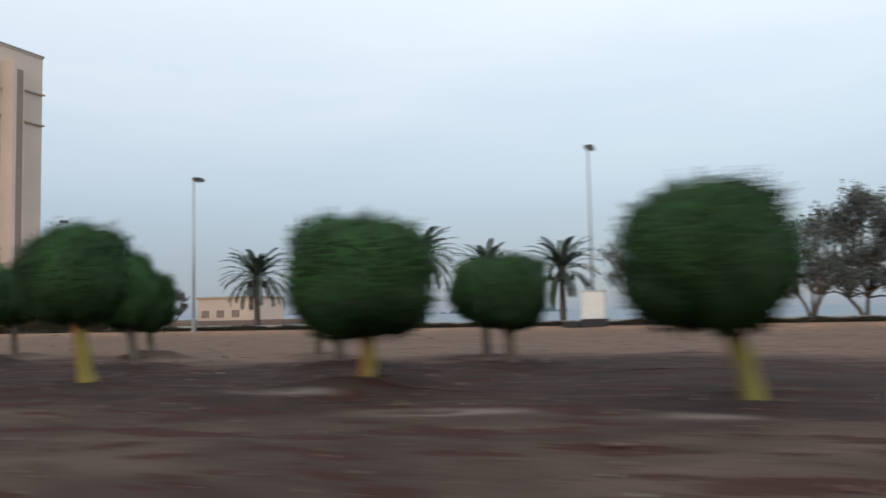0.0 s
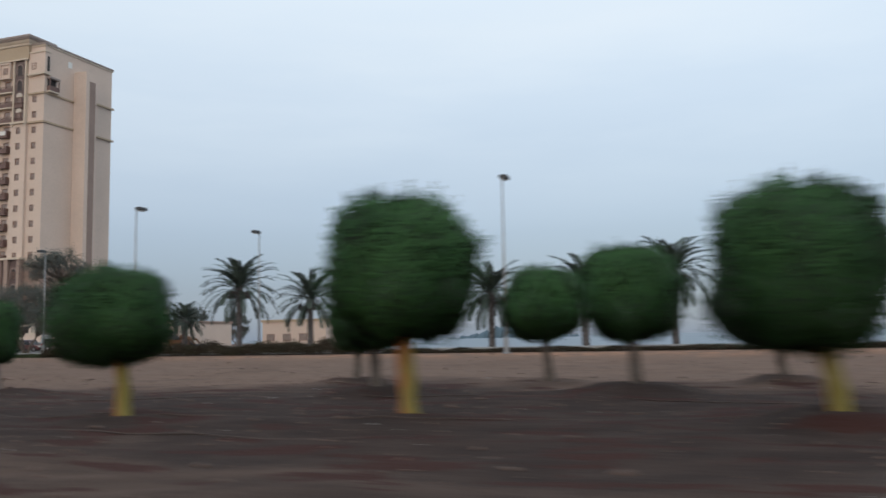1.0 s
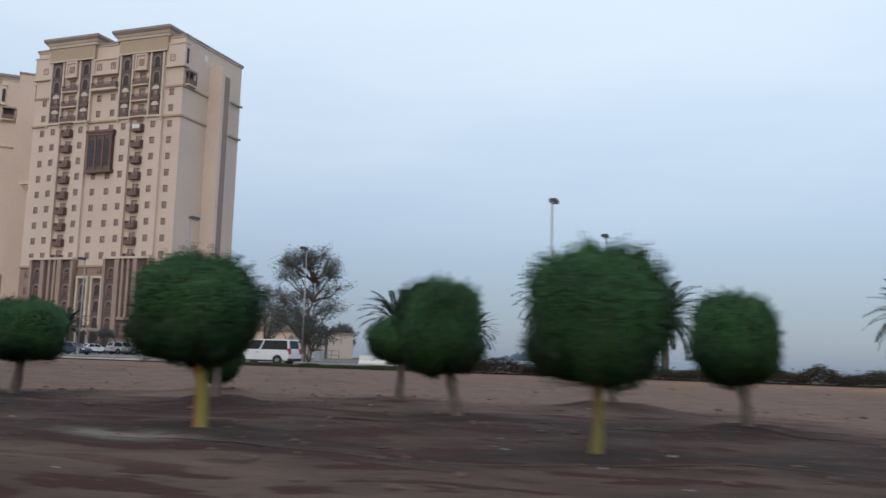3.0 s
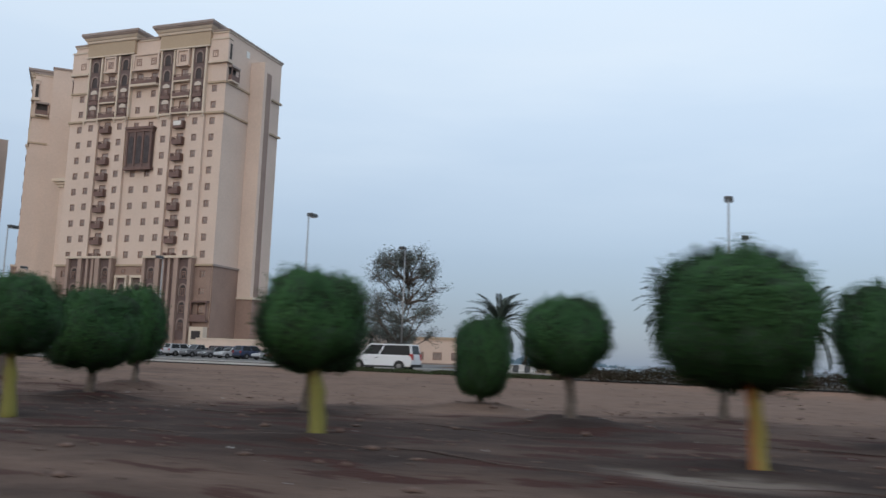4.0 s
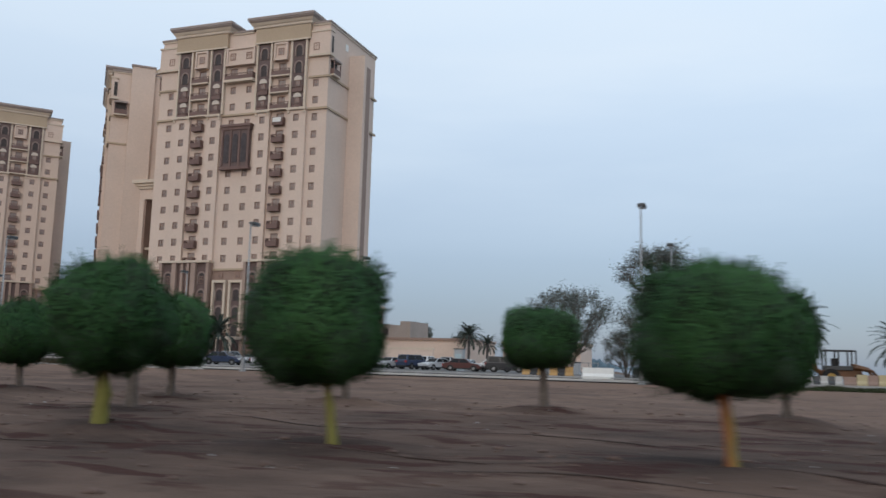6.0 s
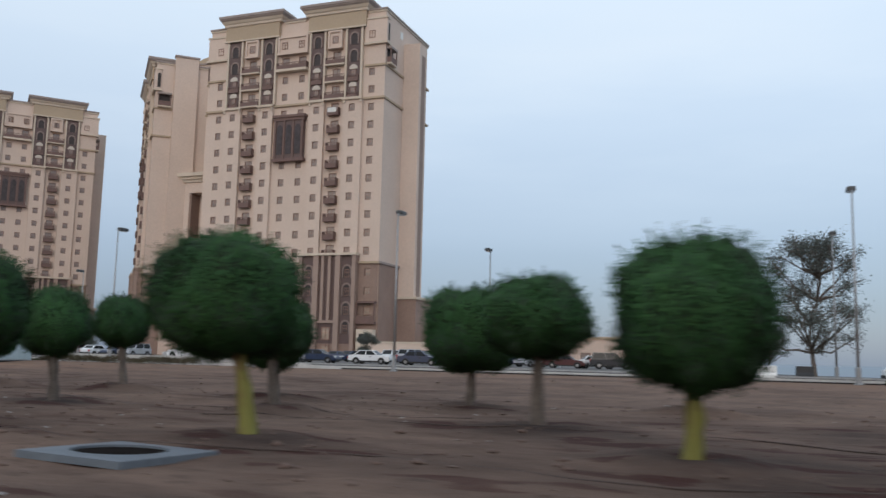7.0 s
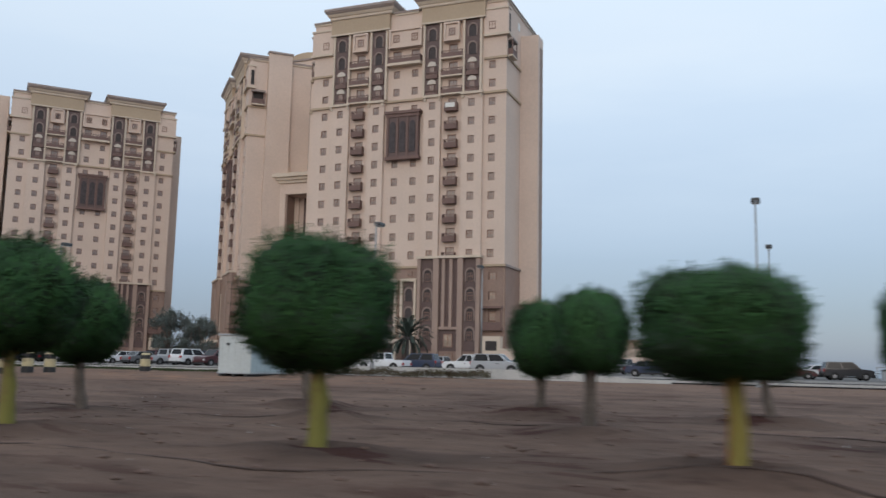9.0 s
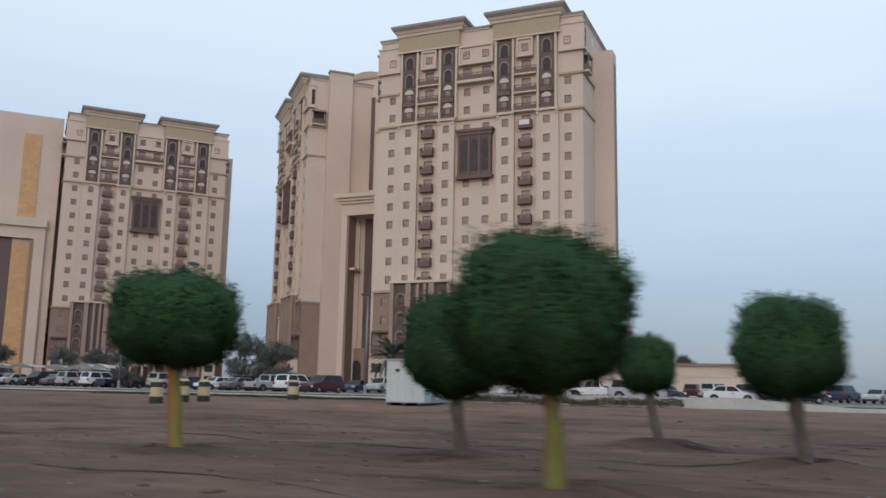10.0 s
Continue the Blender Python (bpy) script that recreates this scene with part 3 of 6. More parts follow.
def arch_shade_mesh(w, h):
    """A flat dark plate inside an arched surround; the opening's shade is its colour."""
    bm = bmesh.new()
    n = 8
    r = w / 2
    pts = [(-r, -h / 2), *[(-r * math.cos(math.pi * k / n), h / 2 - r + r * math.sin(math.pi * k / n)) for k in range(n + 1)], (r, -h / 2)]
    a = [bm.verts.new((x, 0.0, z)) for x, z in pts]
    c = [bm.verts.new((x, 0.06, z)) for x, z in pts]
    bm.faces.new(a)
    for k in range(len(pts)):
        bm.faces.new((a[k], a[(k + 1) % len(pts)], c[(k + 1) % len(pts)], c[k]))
    return mesh_of("arch_opening", bm, mat("arch shade", (0.06, 0.047, 0.048), 0.7, 0.2, 1, 6))


LUNETTE = lunette_mesh(1.7)
ARCH_SHADE = arch_shade_mesh(1.35, 2.2)


def frame_box_mesh(w, h, d, t=0.34):
    """A projecting window box: a deep pale border round a set-back face."""
    bm = bmesh.new()
    for b in ((-w / 2, w / 2, -d, 0, h / 2 - t, h / 2), (-w / 2, w / 2, -d - 0.12, 0, -h / 2, -h / 2 + t), (-w / 2, -w / 2 + t, -d, 0, -h / 2 + t, h / 2 - t), (w / 2 - t, w / 2, -d, 0, -h / 2 + t, h / 2 - t), (-w / 2 + t, w / 2 - t, -d + 0.3, 0, -h / 2 + t, h / 2 - t)):
        box(bm, *b)
    return mesh_of("box_window", bm, M_WALL)


BOXW_BAY = frame_box_mesh(3.0, 3.6, 0.95)
BOXW_MID = frame_box_mesh(6.6, 3.7, 0.9)


def tower():
    t = empty("tower_block", Matrix(), "cream high-rise block with brown base and small square windows", "apartment tower", "residential towers")
    end_x, bay_x, door_x, inner_x, mid_x = 16.85, 13.2, 9.35, 5.65, 1.85
    BAY_Y = -0.65
    holes, wins = [], []

    def opening(x, z, kind, w, h, to, y):
        to.append((round(x - w / 2, 3), round(x + w / 2, 3), round(z - h / 2, 3), round(z + h / 2, 3)))
        wins.append((x, z, kind, y))

    for s in (-1, 1):
        for k, z in enumerate(ROWS_Z):
            if k < 11:
                opening(s * end_x, z, WIN, W_N, H_N, holes, 0.12)
            if k < 12:
                opening(s * door_x, z + 0.15, DOORW, 1.7, 2.3, holes, 0.12)
            if k < 6 or k in (8, 9, 10):
                opening(s * mid_x, z, WIN, W_N, H_N, holes, 0.12)
            if k == 11:
                opening(s * mid_x, z, DOORW, 1.7, 2.3, holes, 0.12)
    bm = bmesh.new()
    holed_wall(bm, -HALF, HALF, 18.4, 65.0, holes)
    part("front_wall", bm, M_WALL, t)
    # bays that stand forward of the wall on both sides of the balconies
    for s in (-1, 1):
        for xa, xb, xw in ((4.0, 7.3, inner_x), (11.3, 15.3, bay_x)):
            bh = []
            for k in range(9):
                opening(s * xw, ROWS_Z[k], WIN, W_N, H_N, bh, BAY_Y + 0.12)
            lo, hi = sorted((s * xa, s * xb))
            bm = bmesh.new()
            holed_wall(bm, lo, hi, 19.95, 49.0, bh, BAY_Y)
            for x in (lo, hi):
                q = [bm.verts.new(p) for p in ((x, BAY_Y, 19.95), (x, -0.002, 19.95), (x, -0.002, 49.0), (x, BAY_Y, 49.0))]
                bm.faces.new(q)
            part("bay_wall", bm, M_WALL, t)
            pieces("bay_string_course", t, M_TRIM, (lo - 0.12, hi + 0.12, BAY_Y - 0.42, -0.003, 49.0, 49.45))
            pieces("bay_bracket", t, M_TRIM, (lo + 0.05, lo + 0.5, BAY_Y - 0.25, BAY_Y - 0.003, 48.4, 48.998), (hi - 0.5, hi - 0.05, BAY_Y - 0.25, BAY_Y - 0.003, 48.4, 48.998))
    for x, z, kind, y in wins:
        window(t, kind, x, y, z)
    for s in (-1, 1):
        for k in range(9):
            place("balcony", BALC, t, "dark brown balcony with slatted rail" if k == 0 and s == 1 else "", (s * door_x, 0, ROWS_Z[k] - 1.05))
    place("balcony", BALC_WIDE, t, "", (0, 0, ROWS_Z[11] - 1.25))
    pieces("balcony_slab", t, M_TRIM, (-3.4, 3.4, -1.3, -0.005, ROWS_Z[11] - 1.95, ROWS_Z[11] - 1.48))

    # the shell behind the front wall
    pieces("side_wall", t, M_WALL, (-HALF, -HALF + 0.3, 0.002, DEPTH, 0.3, 65.0), (HALF - 0.3, HALF, 0.002, DEPTH, 0.3, 65.0))
    pieces("back_wall", t, M_WALL, (-HALF + 0.3, HALF - 0.3, DEPTH - 0.3, DEPTH, 0.3, 65.0))
    pieces("inner_wall", t, M_WALL, (-HALF + 0.3, HALF - 0.3, 0.6, 0.8, 0.3, 65.0))
    bm = bmesh.new()
    box(bm, -HALF + 0.3, HALF - 0.3, 0.85, DEPTH - 0.35, 64.0, 64.6)
    part("roof", bm, M_BAND, t)
    # parapet with a darker coping
    pieces("parapet", t, M_WALL, (-HALF, HALF, 0.0, 0.4, 65.0, 66.2), (-HALF, -HALF + 0.4, 0.4, DEPTH, 65.0, 66.2), (HALF - 0.4, HALF, 0.4, DEPTH, 65.0, 66.2), (-HALF + 0.4, HALF - 0.4, DEPTH - 0.4, DEPTH, 65.0, 66.2))
    for a in ((-HALF - 0.3, -15.6, -0.3, 0.55), (15.6, HALF + 0.3, -0.3, 0.55), (HALF - 0.5, HALF + 0.3, 0.55, DEPTH + 0.3), (-HALF - 0.3, -HALF + 0.5, 0.55, DEPTH + 0.3), (-2.6, 2.6, -0.3, 0.55)):
        pieces("coping", t, M_EAVE, (*a, 66.2, 66.55))
        pieces("coping_moulding", t, M_TRIM, (a[0] + 0.12, a[1] - 0.12, a[2] + 0.12, a[3] - 0.12, 65.85, 66.199))

    # two crowned bays
    for s in (-1, 1):
        bm = bmesh.new()
        box(bm, *sorted((s * 3.3, s * 15.6)), -0.75, 0.3, 63.25, 66.4)
        crown = part("crown_wall", bm, M_BAND, t, "plain tan band under the roof eave")
        pieces("crown_moulding", crown, M_TRIM, (*sorted((s * 3.2, s * 15.7)), -0.95, -0.751, 63.05, 63.35))
        lo, hi = sorted((s * 2.2, s * 16.4))
        mid = (lo + hi) / 2
        hw = (hi - lo) / 2
        for nm, ml, prof in (("eave_moulding", M_TRIM, [(0.05, 66.2), (0.22, 66.3), (0.28, 66.75), (0.45, 66.85), (0.72, 67.3)]), ("eave", M_EAVE, [(0.72, 67.302), (0.95, 67.55), (1.0, 67.75), (1.12, 67.8), (1.12, 68.3)])):
            bm = bmesh.new()
            rings = [[bm.verts.new((mid + sx * (hw - 0.75 + g), (-0.75 - g) if sy < 0 else 5.0 + g, z)) for sx, sy in ((-1, -1), (1, -1), (1, 1), (-1, 1))] for g, z in prof]
            for a, b in zip(rings, rings[1:]):
                for k in range(4):
                    bm.faces.new((a[k], a[(k + 1) % 4], b[(k + 1) % 4], b[k]))
            bm.faces.new(rings[-1])
            bm.faces.new(rings[0][::-1])
            part(nm, bm, ml, crown, "grey-brown flared eave" if nm == "eave" else "")
        bm = bmesh.new()
        box(bm, lo + 0.8, hi - 0.8, 0.3, 5.0, 64.7, 66.3)
        part("crown_block", bm, M_BAND, crown)
        for x0 in (4.05, 11.85):
            bm = bmesh.new()
            a, b = sorted((s * x0, s * (x0 + 2.75)))
            box(bm, a, b, -0.45, -0.003, 49.46, 63.04)
            panel = part("dark_panel", bm, M_DARK, t, "dark brown panel with arched windows" if x0 < 5 else "")
            for k in range(4):
                zc = ROWS_Z[9] + 0.05 + STOREY * k
                if k < 2:
                    place("fanlight", LUNETTE, panel, "", ((a + b) / 2, -0.66, zc + 0.75))
                    window(panel, ARCHW, (a + b) / 2, -0.62, zc - 0.2)
                    place("balcony_rail", RAIL_SMALL, panel, "", ((a + b) / 2, -0.45, zc - 1.55))
                else:
                    place("arch_surround", ARCH, panel, "", ((a + b) / 2, -0.64, zc))
                    place("arch_opening", ARCH_SHADE, panel, "", ((a + b) / 2, -0.5, zc - 0.2))
        for xx in (3.62, 6.85, 11.42, 14.65):
            pieces("bay_pier", t, M_TRIM, (*sorted((s * xx, s * (xx + 0.4))), -0.72, -0.004, 49.46, 63.04))
        # balconies between the panels, with pale slabs
        for k in range(3):
            z = ROWS_Z[9 + k] - 1.15
            pieces("balcony_slab", t, M_TRIM, (*sorted((s * 7.26, s * 11.41)), -0.98, -0.005, z - 0.5, z - 0.23))
            place("balcony", BALC_TOP, t, "", (s * door_x, 0, z))
        bx = place("box_window", BOXW_BAY, t, "", (s * (door_x - 0.1), 0, 61.1))
        window(bx, WIN, 0.0, -0.75, 0.0)
        # corner box and open balcony near the top
        cb = part("corner_box", box_bm(*sorted((s * 15.32, s * (HALF + 0.35))), -0.35, 1.0, 59.9, 64.4), M_WALL, t)
        pieces("corner_slab", cb, M_TRIM, (*sorted((s * 15.31, s * (HALF + 0.6))), -0.6, 1.3, 59.5, 59.899))
        pieces("corner_cap", cb, M_TRIM, (*sorted((s * 15.31, s * (HALF + 0.5))), -0.5, 1.15, 64.401, 64.75))
        window(cb, WIN, s * end_x, -0.42, 61.5)
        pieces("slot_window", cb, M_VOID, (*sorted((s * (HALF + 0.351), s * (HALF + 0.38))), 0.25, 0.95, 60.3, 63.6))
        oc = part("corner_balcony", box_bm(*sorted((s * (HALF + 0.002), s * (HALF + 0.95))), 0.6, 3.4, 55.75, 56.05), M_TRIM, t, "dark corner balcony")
        # no real opening: a near-black plate painted as its shade
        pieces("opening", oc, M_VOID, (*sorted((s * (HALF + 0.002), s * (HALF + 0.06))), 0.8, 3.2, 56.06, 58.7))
        pieces("hood", oc, M_EAVE, (*sorted((s * (HALF + 0.002), s * (HALF + 1.0))), 0.5, 3.5, 58.71, 59.1))
        pieces("post", oc, M_RAIL, (*sorted((s * (HALF + 0.75), s * (HALF + 0.92))), 0.62, 0.8, 56.06, 58.7), (*sorted((s * (HALF + 0.75), s * (HALF + 0.92))), 3.2, 3.38, 56.06, 58.7))
        pieces("rail", oc, M_RAIL, (*sorted((s * (HALF + 0.86), s * (HALF + 0.92))), 0.81, 3.19, 56.1, 57.15), (*sorted((s * (HALF + 0.07), s * (HALF + 0.74))), 0.64, 0.7, 56.1, 57.15))

    # box window over the middle
    mb = place("box_window", BOXW_MID, t, "", (0, 0, 61.05))
    for s in (-1, 1):
        window(mb, WIN, s * mid_x, -0.7, 0.05)
    # string courses: cream, with their slight shadow put into the tan colour
    for x0, x1 in ((-HALF - 0.25, -15.43), (-3.87, 3.87), (15.43, HALF + 0.25)):
        pieces("string_course", t, M_BAND, (x0, x1, -0.4, -0.006, 48.95, 49.35))
    pieces("string_course", t, M_BAND, (-3.87, 3.87, -0.4, -0.006, 18.0, 18.4))
    for s in (-1, 1):
        for z in (48.95, 55.3):
            pieces("string_course", t, M_BAND, (*sorted((s * (HALF + 0.003), s * (HALF + 0.25))), -0.004, 8.5, z, z + 0.4))
        pieces("string_course", t, M_BAND, (*sorted((s * 15.4, s * (HALF + 0.25))), -0.3, -0.006, 55.3, 55.68))
        for z in (56.6, 48.95):
            pieces("string_course", t, M_BAND, (*sorted((s * (HALF + 0.003), s * (HALF + 0.45))), 14.2, DEPTH + 0.45, z, z + 0.4))

    # carved bay window in the middle
    bm = bmesh.new()
    box(bm, -3.15, 3.15, -0.9, -0.006, 38.5, 46.5)
    mesh_panel = part("screen_bay", bm, M_DARK, t, "dark carved timber screen bay", bevel=0.08)
    pieces("screen_frame", mesh_panel, M_RAIL, (-3.55, 3.55, -1.3, -0.007, 46.5, 47.0), (-3.35, 3.35, -1.1, -0.007, 45.9, 46.499), (-3.4, 3.4, -1.15, -0.007, 37.9, 38.5))
    for x in (-2.95, -1.0, 1.0, 2.95):
        pieces("screen_post", mesh_panel, M_RAIL, (x - 0.2, x + 0.2, -1.08, -0.901, 38.501, 45.899))
    for x in (-1.98, 0.0, 1.98):
        bm = bmesh.new()
        arch = [(x - 0.6, 39.3), (x + 0.6, 39.3)] + [(x + 0.6 * math.cos(math.pi * k / 8), 44.2 + 0.9 * math.sin(math.pi * k / 8)) for k in range(9)]
        fa = [bm.verts.new((px_, -0.99, pz_)) for px_, pz_ in arch]
        ba = [bm.verts.new((px_, -0.88, pz_)) for px_, pz_ in arch]
        bm.faces.new(fa)
        for k in range(len(arch)):
            bm.faces.new((fa[k], fa[(k + 1) % len(arch)], ba[(k + 1) % len(arch)], ba[k]))
        part("lattice", bm, mat("lattice", (0.075, 0.06, 0.064), 0.7, 0.3, 1.5, 7), mesh_panel)

    # base with stone bays
    bm = bmesh.new()
    holes = []
    bw = []
    for s in (-1, 1):
        for z, hh in ((16.4, 1.4), (13.0, 1.4), (9.4, 2.3)):
            holes.append((round(s * 17.4 - 0.7, 3), round(s * 17.4 + 0.7, 3), z - hh / 2, z + hh / 2))
            bw.append((s * 17.4, z))
    holed_wall(bm, -HALF, HALF, 0.3, 18.0, holes, -0.12, 0.35)
    part("base_wall", bm, M_BASE, t, "brown stone base")
    for x, z in bw:
        window(t, WIN, x, 0.0, z)
    for s in (-1, 1):
        pieces("base_moulding", t, M_BAND, (*sorted((s * 15.62, s * (HALF + 0.25))), -0.5, -0.121, 18.0, 18.4))
        a, b = sorted((s * 3.9, s * 15.6))
        bm = bmesh.new()
        box(bm, a, b, -0.9, -0.13, 0.3, 19.5)
        bay = part("stone_bay", bm, M_BASE, t)
        bm = bmesh.new()
        box(bm, a - 0.15, b + 0.15, -1.75, -0.13, 19.5, 19.94)
        part("bay_cornice", bm, M_TRIM, bay)
        for x0 in (4.55, 12.5):
            bm = bmesh.new()
            c, e = sorted((s * x0, s * (x0 + 2.35)))
            box(bm, c, e, -1.0, -0.901, 3.4, 19.499)
            strip_ = part("dark_panel", bm, M_DARK, t)
            for k in range(4):
                zc = 16.6 - 3.38 * k
                place("arch_surround", ARCH, strip_, "", ((c + e) / 2, -1.16, zc))
                place("arch_opening", ARCH_SHADE, strip_, "", ((c + e) / 2, -1.05, zc - 0.2))
                window(strip_, ARCHW, (c + e) / 2, -1.14, zc - 0.45)
        bm = bmesh.new()
        box(bm, *sorted((s * 8.02, s * 11.48)), -0.98, -0.902, 3.4, 19.4)
        part("dark_slot", bm, M_DARK, bay)
        for x0, w, d, zb in ((3.92, 0.6, 1.6, 0.3), (6.95, 1.05, 1.65, 0.3), (8.55, 0.55, 1.5, 7.6), (9.95, 0.55, 1.5, 7.6), (11.5, 0.98, 1.65, 0.3), (14.88, 0.7, 1.6, 0.3)):
            bm = bmesh.new()
            box(bm, *sorted((s * x0, s * (x0 + w))), -d, -1.002, zb, 19.49)
            part("fin", bm, M_FIN, bay)
        pieces("sill_band", bay, M_FIN, (*sorted((s * 8.021, s * 11.479)), -1.45, -0.983, 7.1, 7.58))
        for z in (5.2, 2.0):
            window(bay, DOORW, s * 9.75, -1.12, z)
        # tall pale door frames in the middle
        bm = bmesh.new()
        c, e = sorted((s * 0.35, s * 3.45))
        box(bm, c, c + 0.45, -0.85, -0.121, 5.9, 15.6)
        box(bm, e - 0.45, e, -0.85, -0.121, 5.9, 15.6)
        box(bm, c, e, -0.9, -0.121, 15.6, 16.1)
        fr = part("tall_frame", bm, M_TRIM, t)
        bm = bmesh.new()
        box(bm, c + 0.45, e - 0.45, -0.3, -0.122, 1.0, 15.6)
        part("dark_panel", bm, M_DARK, fr)
        for k in range(3):
            zc = 13.4 - STOREY * k
            place("arch_surround", ARCH, fr, "", ((c + e) / 2, -0.5, zc))
            place("arch_opening", ARCH_SHADE, fr, "", ((c + e) / 2, -0.42, zc - 0.2))
        window(fr, SMALLW, (c + e) / 2, -0.3, 17.0)
        # stone on the flanks
        bm = bmesh.new()
        box(bm, *sorted((s * (HALF + 0.002), s * (HALF + 0.2))), 0.0, 8.59, 0.3, 18.0)
        part("side_base", bm, M_BASE, t)
        bm = bmesh.new()
        box(bm, *sorted((s * (HALF + 0.003), s * (HALF + 0.45))), -0.3, 8.59, 18.0, 18.4)
        part("side_base_trim", bm, M_EAVE, t)
        lg = part("loggia", box_bm(*sorted((s * 15.75, s * (HALF - 0.1))), -1.1, -0.13, 7.0, 7.4), M_RAIL, t)
        pieces("loggia_rail", lg, M_RAIL, (*sorted((s * 15.75, s * (HALF - 0.1))), -1.1, -1.04, 7.41, 8.4))
        pieces("loggia_roof", lg, M_RAIL, (*sorted((s * 15.75, s * (HALF - 0.1))), -1.1, -0.13, 10.75, 11.1))
        pieces("loggia_post", lg, M_RAIL, (*sorted((s * 15.75, s * 15.95)), -1.1, -0.9, 8.41, 10.74), (*sorted((s * (HALF - 0.3), s * (HALF - 0.1))), -1.1, -0.9, 8.41, 10.74))
        eb = part("entrance_box", box_bm(*sorted((s * 16.2, s * (HALF - 0.1))), -1.6, -0.13, 0.4, 6.0), M_TRIM, t)
        pieces("entrance_opening", eb, M_VOID, (*sorted((s * 16.8, s * (HALF - 0.7))), -1.65, -1.601, 3.6, 5.2), (*sorted((s * 16.8, s * (HALF - 0.7))), -1.65, -1.601, 0.5, 2.6))
        # projecting flank pier with a recessed brown strip behind it
        bm = bmesh.new()
        box(bm, *sorted((s * (HALF + 0.004), s * (HALF + 3.4))), 8.6, 11.9, 12.6, 62.3)
        pier = part("flank_pier", bm, M_WALL, t)
        bm = bmesh.new()
        box(bm, *sorted((s * (HALF + 3.401), s * (HALF + 3.44))), 9.7, 11.5, 12.6, 60.2)
        part("pier_slot", bm, mat("slot brown", (0.30, 0.215, 0.18), 0.8, 0.1, 0.3, 4), pier)
        bm = bmesh.new()
        box(bm, *sorted((s * (HALF + 0.004), s * (HALF + 3.9))), 8.6, DEPTH + 0.4, 0.3, 12.1)
        part("pier_base", bm, M_BASE, t)
        bm = bmesh.new()
        box(bm, *sorted((s * (HALF + 0.004), s * (HALF + 4.2))), 8.3, DEPTH + 0.7, 12.1, 12.59)
        part("pier_base_trim", bm, M_TRIM, t)
    # canopy over the entrance
    can = part("canopy", box_bm(-4.6, 4.6, -5.2, -1.9, 4.6, 5.2), M_TRIM, t, "pale entrance canopy on posts", bevel=0.05)
    for x in (-4.2, -1.4, 1.4, 4.2):
        pieces("post", can, M_TRIM, (x - 0.2, x + 0.2, -5.0, -4.6, 0.3, 4.6))
    return t


main_tower = tower()
east_tower = copy_thing(main_tower, pose(-239.1, 151.95, 0.3, 0, 0, -47.0) @ Matrix.Scale(0.99, 4))
far_tower = copy_thing(main_tower, pose(-280.9, 151.62, 0.3, 0, 0, 48.75) @ Matrix.Scale(0.98, 4))
main_tower.matrix_basis = pose(-184.15, 127.2, 0.05)
tagged(east_tower, "cream high-rise wing seen edge-on beside the link")
tagged(far_tower, "cream high-rise block further along the shore")
# laundry over one rail
cl = part("draped_cloth", box_bm(8.35, 10.2, -1.18, -1.105, ROWS_Z[8] - 0.75, ROWS_Z[8] + 0.15), M_WHITE, main_tower, "white cloth hung over a balcony rail", bevel=0.02)
pieces("vent", main_tower, M_WHITE, (HALF + 0.002, HALF + 0.06, 6.6, 7.8, 62.9, 64.3))

# set-back corner strip on the side of the link
ext = part("corner_strip", box_bm(-HALF - 1.5, -HALF - 0.002, 1.6, 14.0, 0.3, 64.2), M_WALL, main_tower)
pieces("coping", ext, M_EAVE, (-HALF - 1.7, -HALF - 0.31, 1.4, 14.2, 64.201, 64.55))
pieces("string_course", ext, M_BAND, (-HALF - 1.65, -HALF - 0.26, 1.35, 1.599, 48.95, 49.35), (-HALF - 1.65, -HALF - 0.26, 1.35, 1.599, 55.3, 55.68))
for z in (ROWS_Z[10] + 1.2,):
    window(ext, SMALLW, -HALF - 0.85, 1.5, z)
# the link joins the front tower's inner flank
for o in [o for o in main_tower.children if o.name.split(".")[0] in ("flank_pier", "pier_base", "pier_base_trim") and o.data.vertices[0].co.x < -19]:
    for c in list(o.children):
        bpy.data.objects.remove(c)
    bpy.data.objects.remove(o)

# the wing's inner flank: a broad plain pier down to the ground and a narrow stone corner
for o in [o for o in east_tower.children if o.name.split(".")[0] in ("side_base", "side_base_trim", "pier_base", "pier_base_trim", "string_course", "flank_pier") and o.data.vertices[0].co.x > 19]:
    for c in list(o.children):
        bpy.data.objects.remove(c)
    bpy.data.objects.remove(o)
pieces("flank_pier", east_tower, M_WALL, (HALF + 0.004, HALF + 1.2, 3.9, 9.0, 0.3, 67.7))
pieces("pier_coping", east_tower, M_EAVE, (HALF - 0.3, HALF + 1.45, 3.7, 9.2, 67.701, 68.1))
pieces("corner_base", east_tower, M_BASE, (HALF + 0.003, HALF + 0.3, 0.0, 3.88, 0.3, 17.6))
pieces("corner_base_trim", east_tower, M_EAVE, (HALF + 0.003, HALF + 0.5, -0.2, 3.89, 17.601, 18.0))
for z in (48.95, 55.3):
    pieces("string_course", east_tower, M_BAND, (HALF + 0.003, HALF + 0.25, -0.004, 3.88, z, z + 0.4))

# link between the front tower and its wing, with a tall portal
link = empty("link_block", Matrix.Translation((0.0, 0.3, -0.3)), "cream link building with a tall dark portal", "building")
pieces("wall", link, M_WALL, (-223.0, -203.7, 146.8, 150.0, 0.3, 67.9))
pieces("coping", link, M_EAVE, (-223.2, -203.7, 146.55, 150.2, 67.901, 68.3))
pieces("dark_slot", link, M_DARK, (-216.9, -215.2, 146.7, 146.798, 43.0, 63.6))
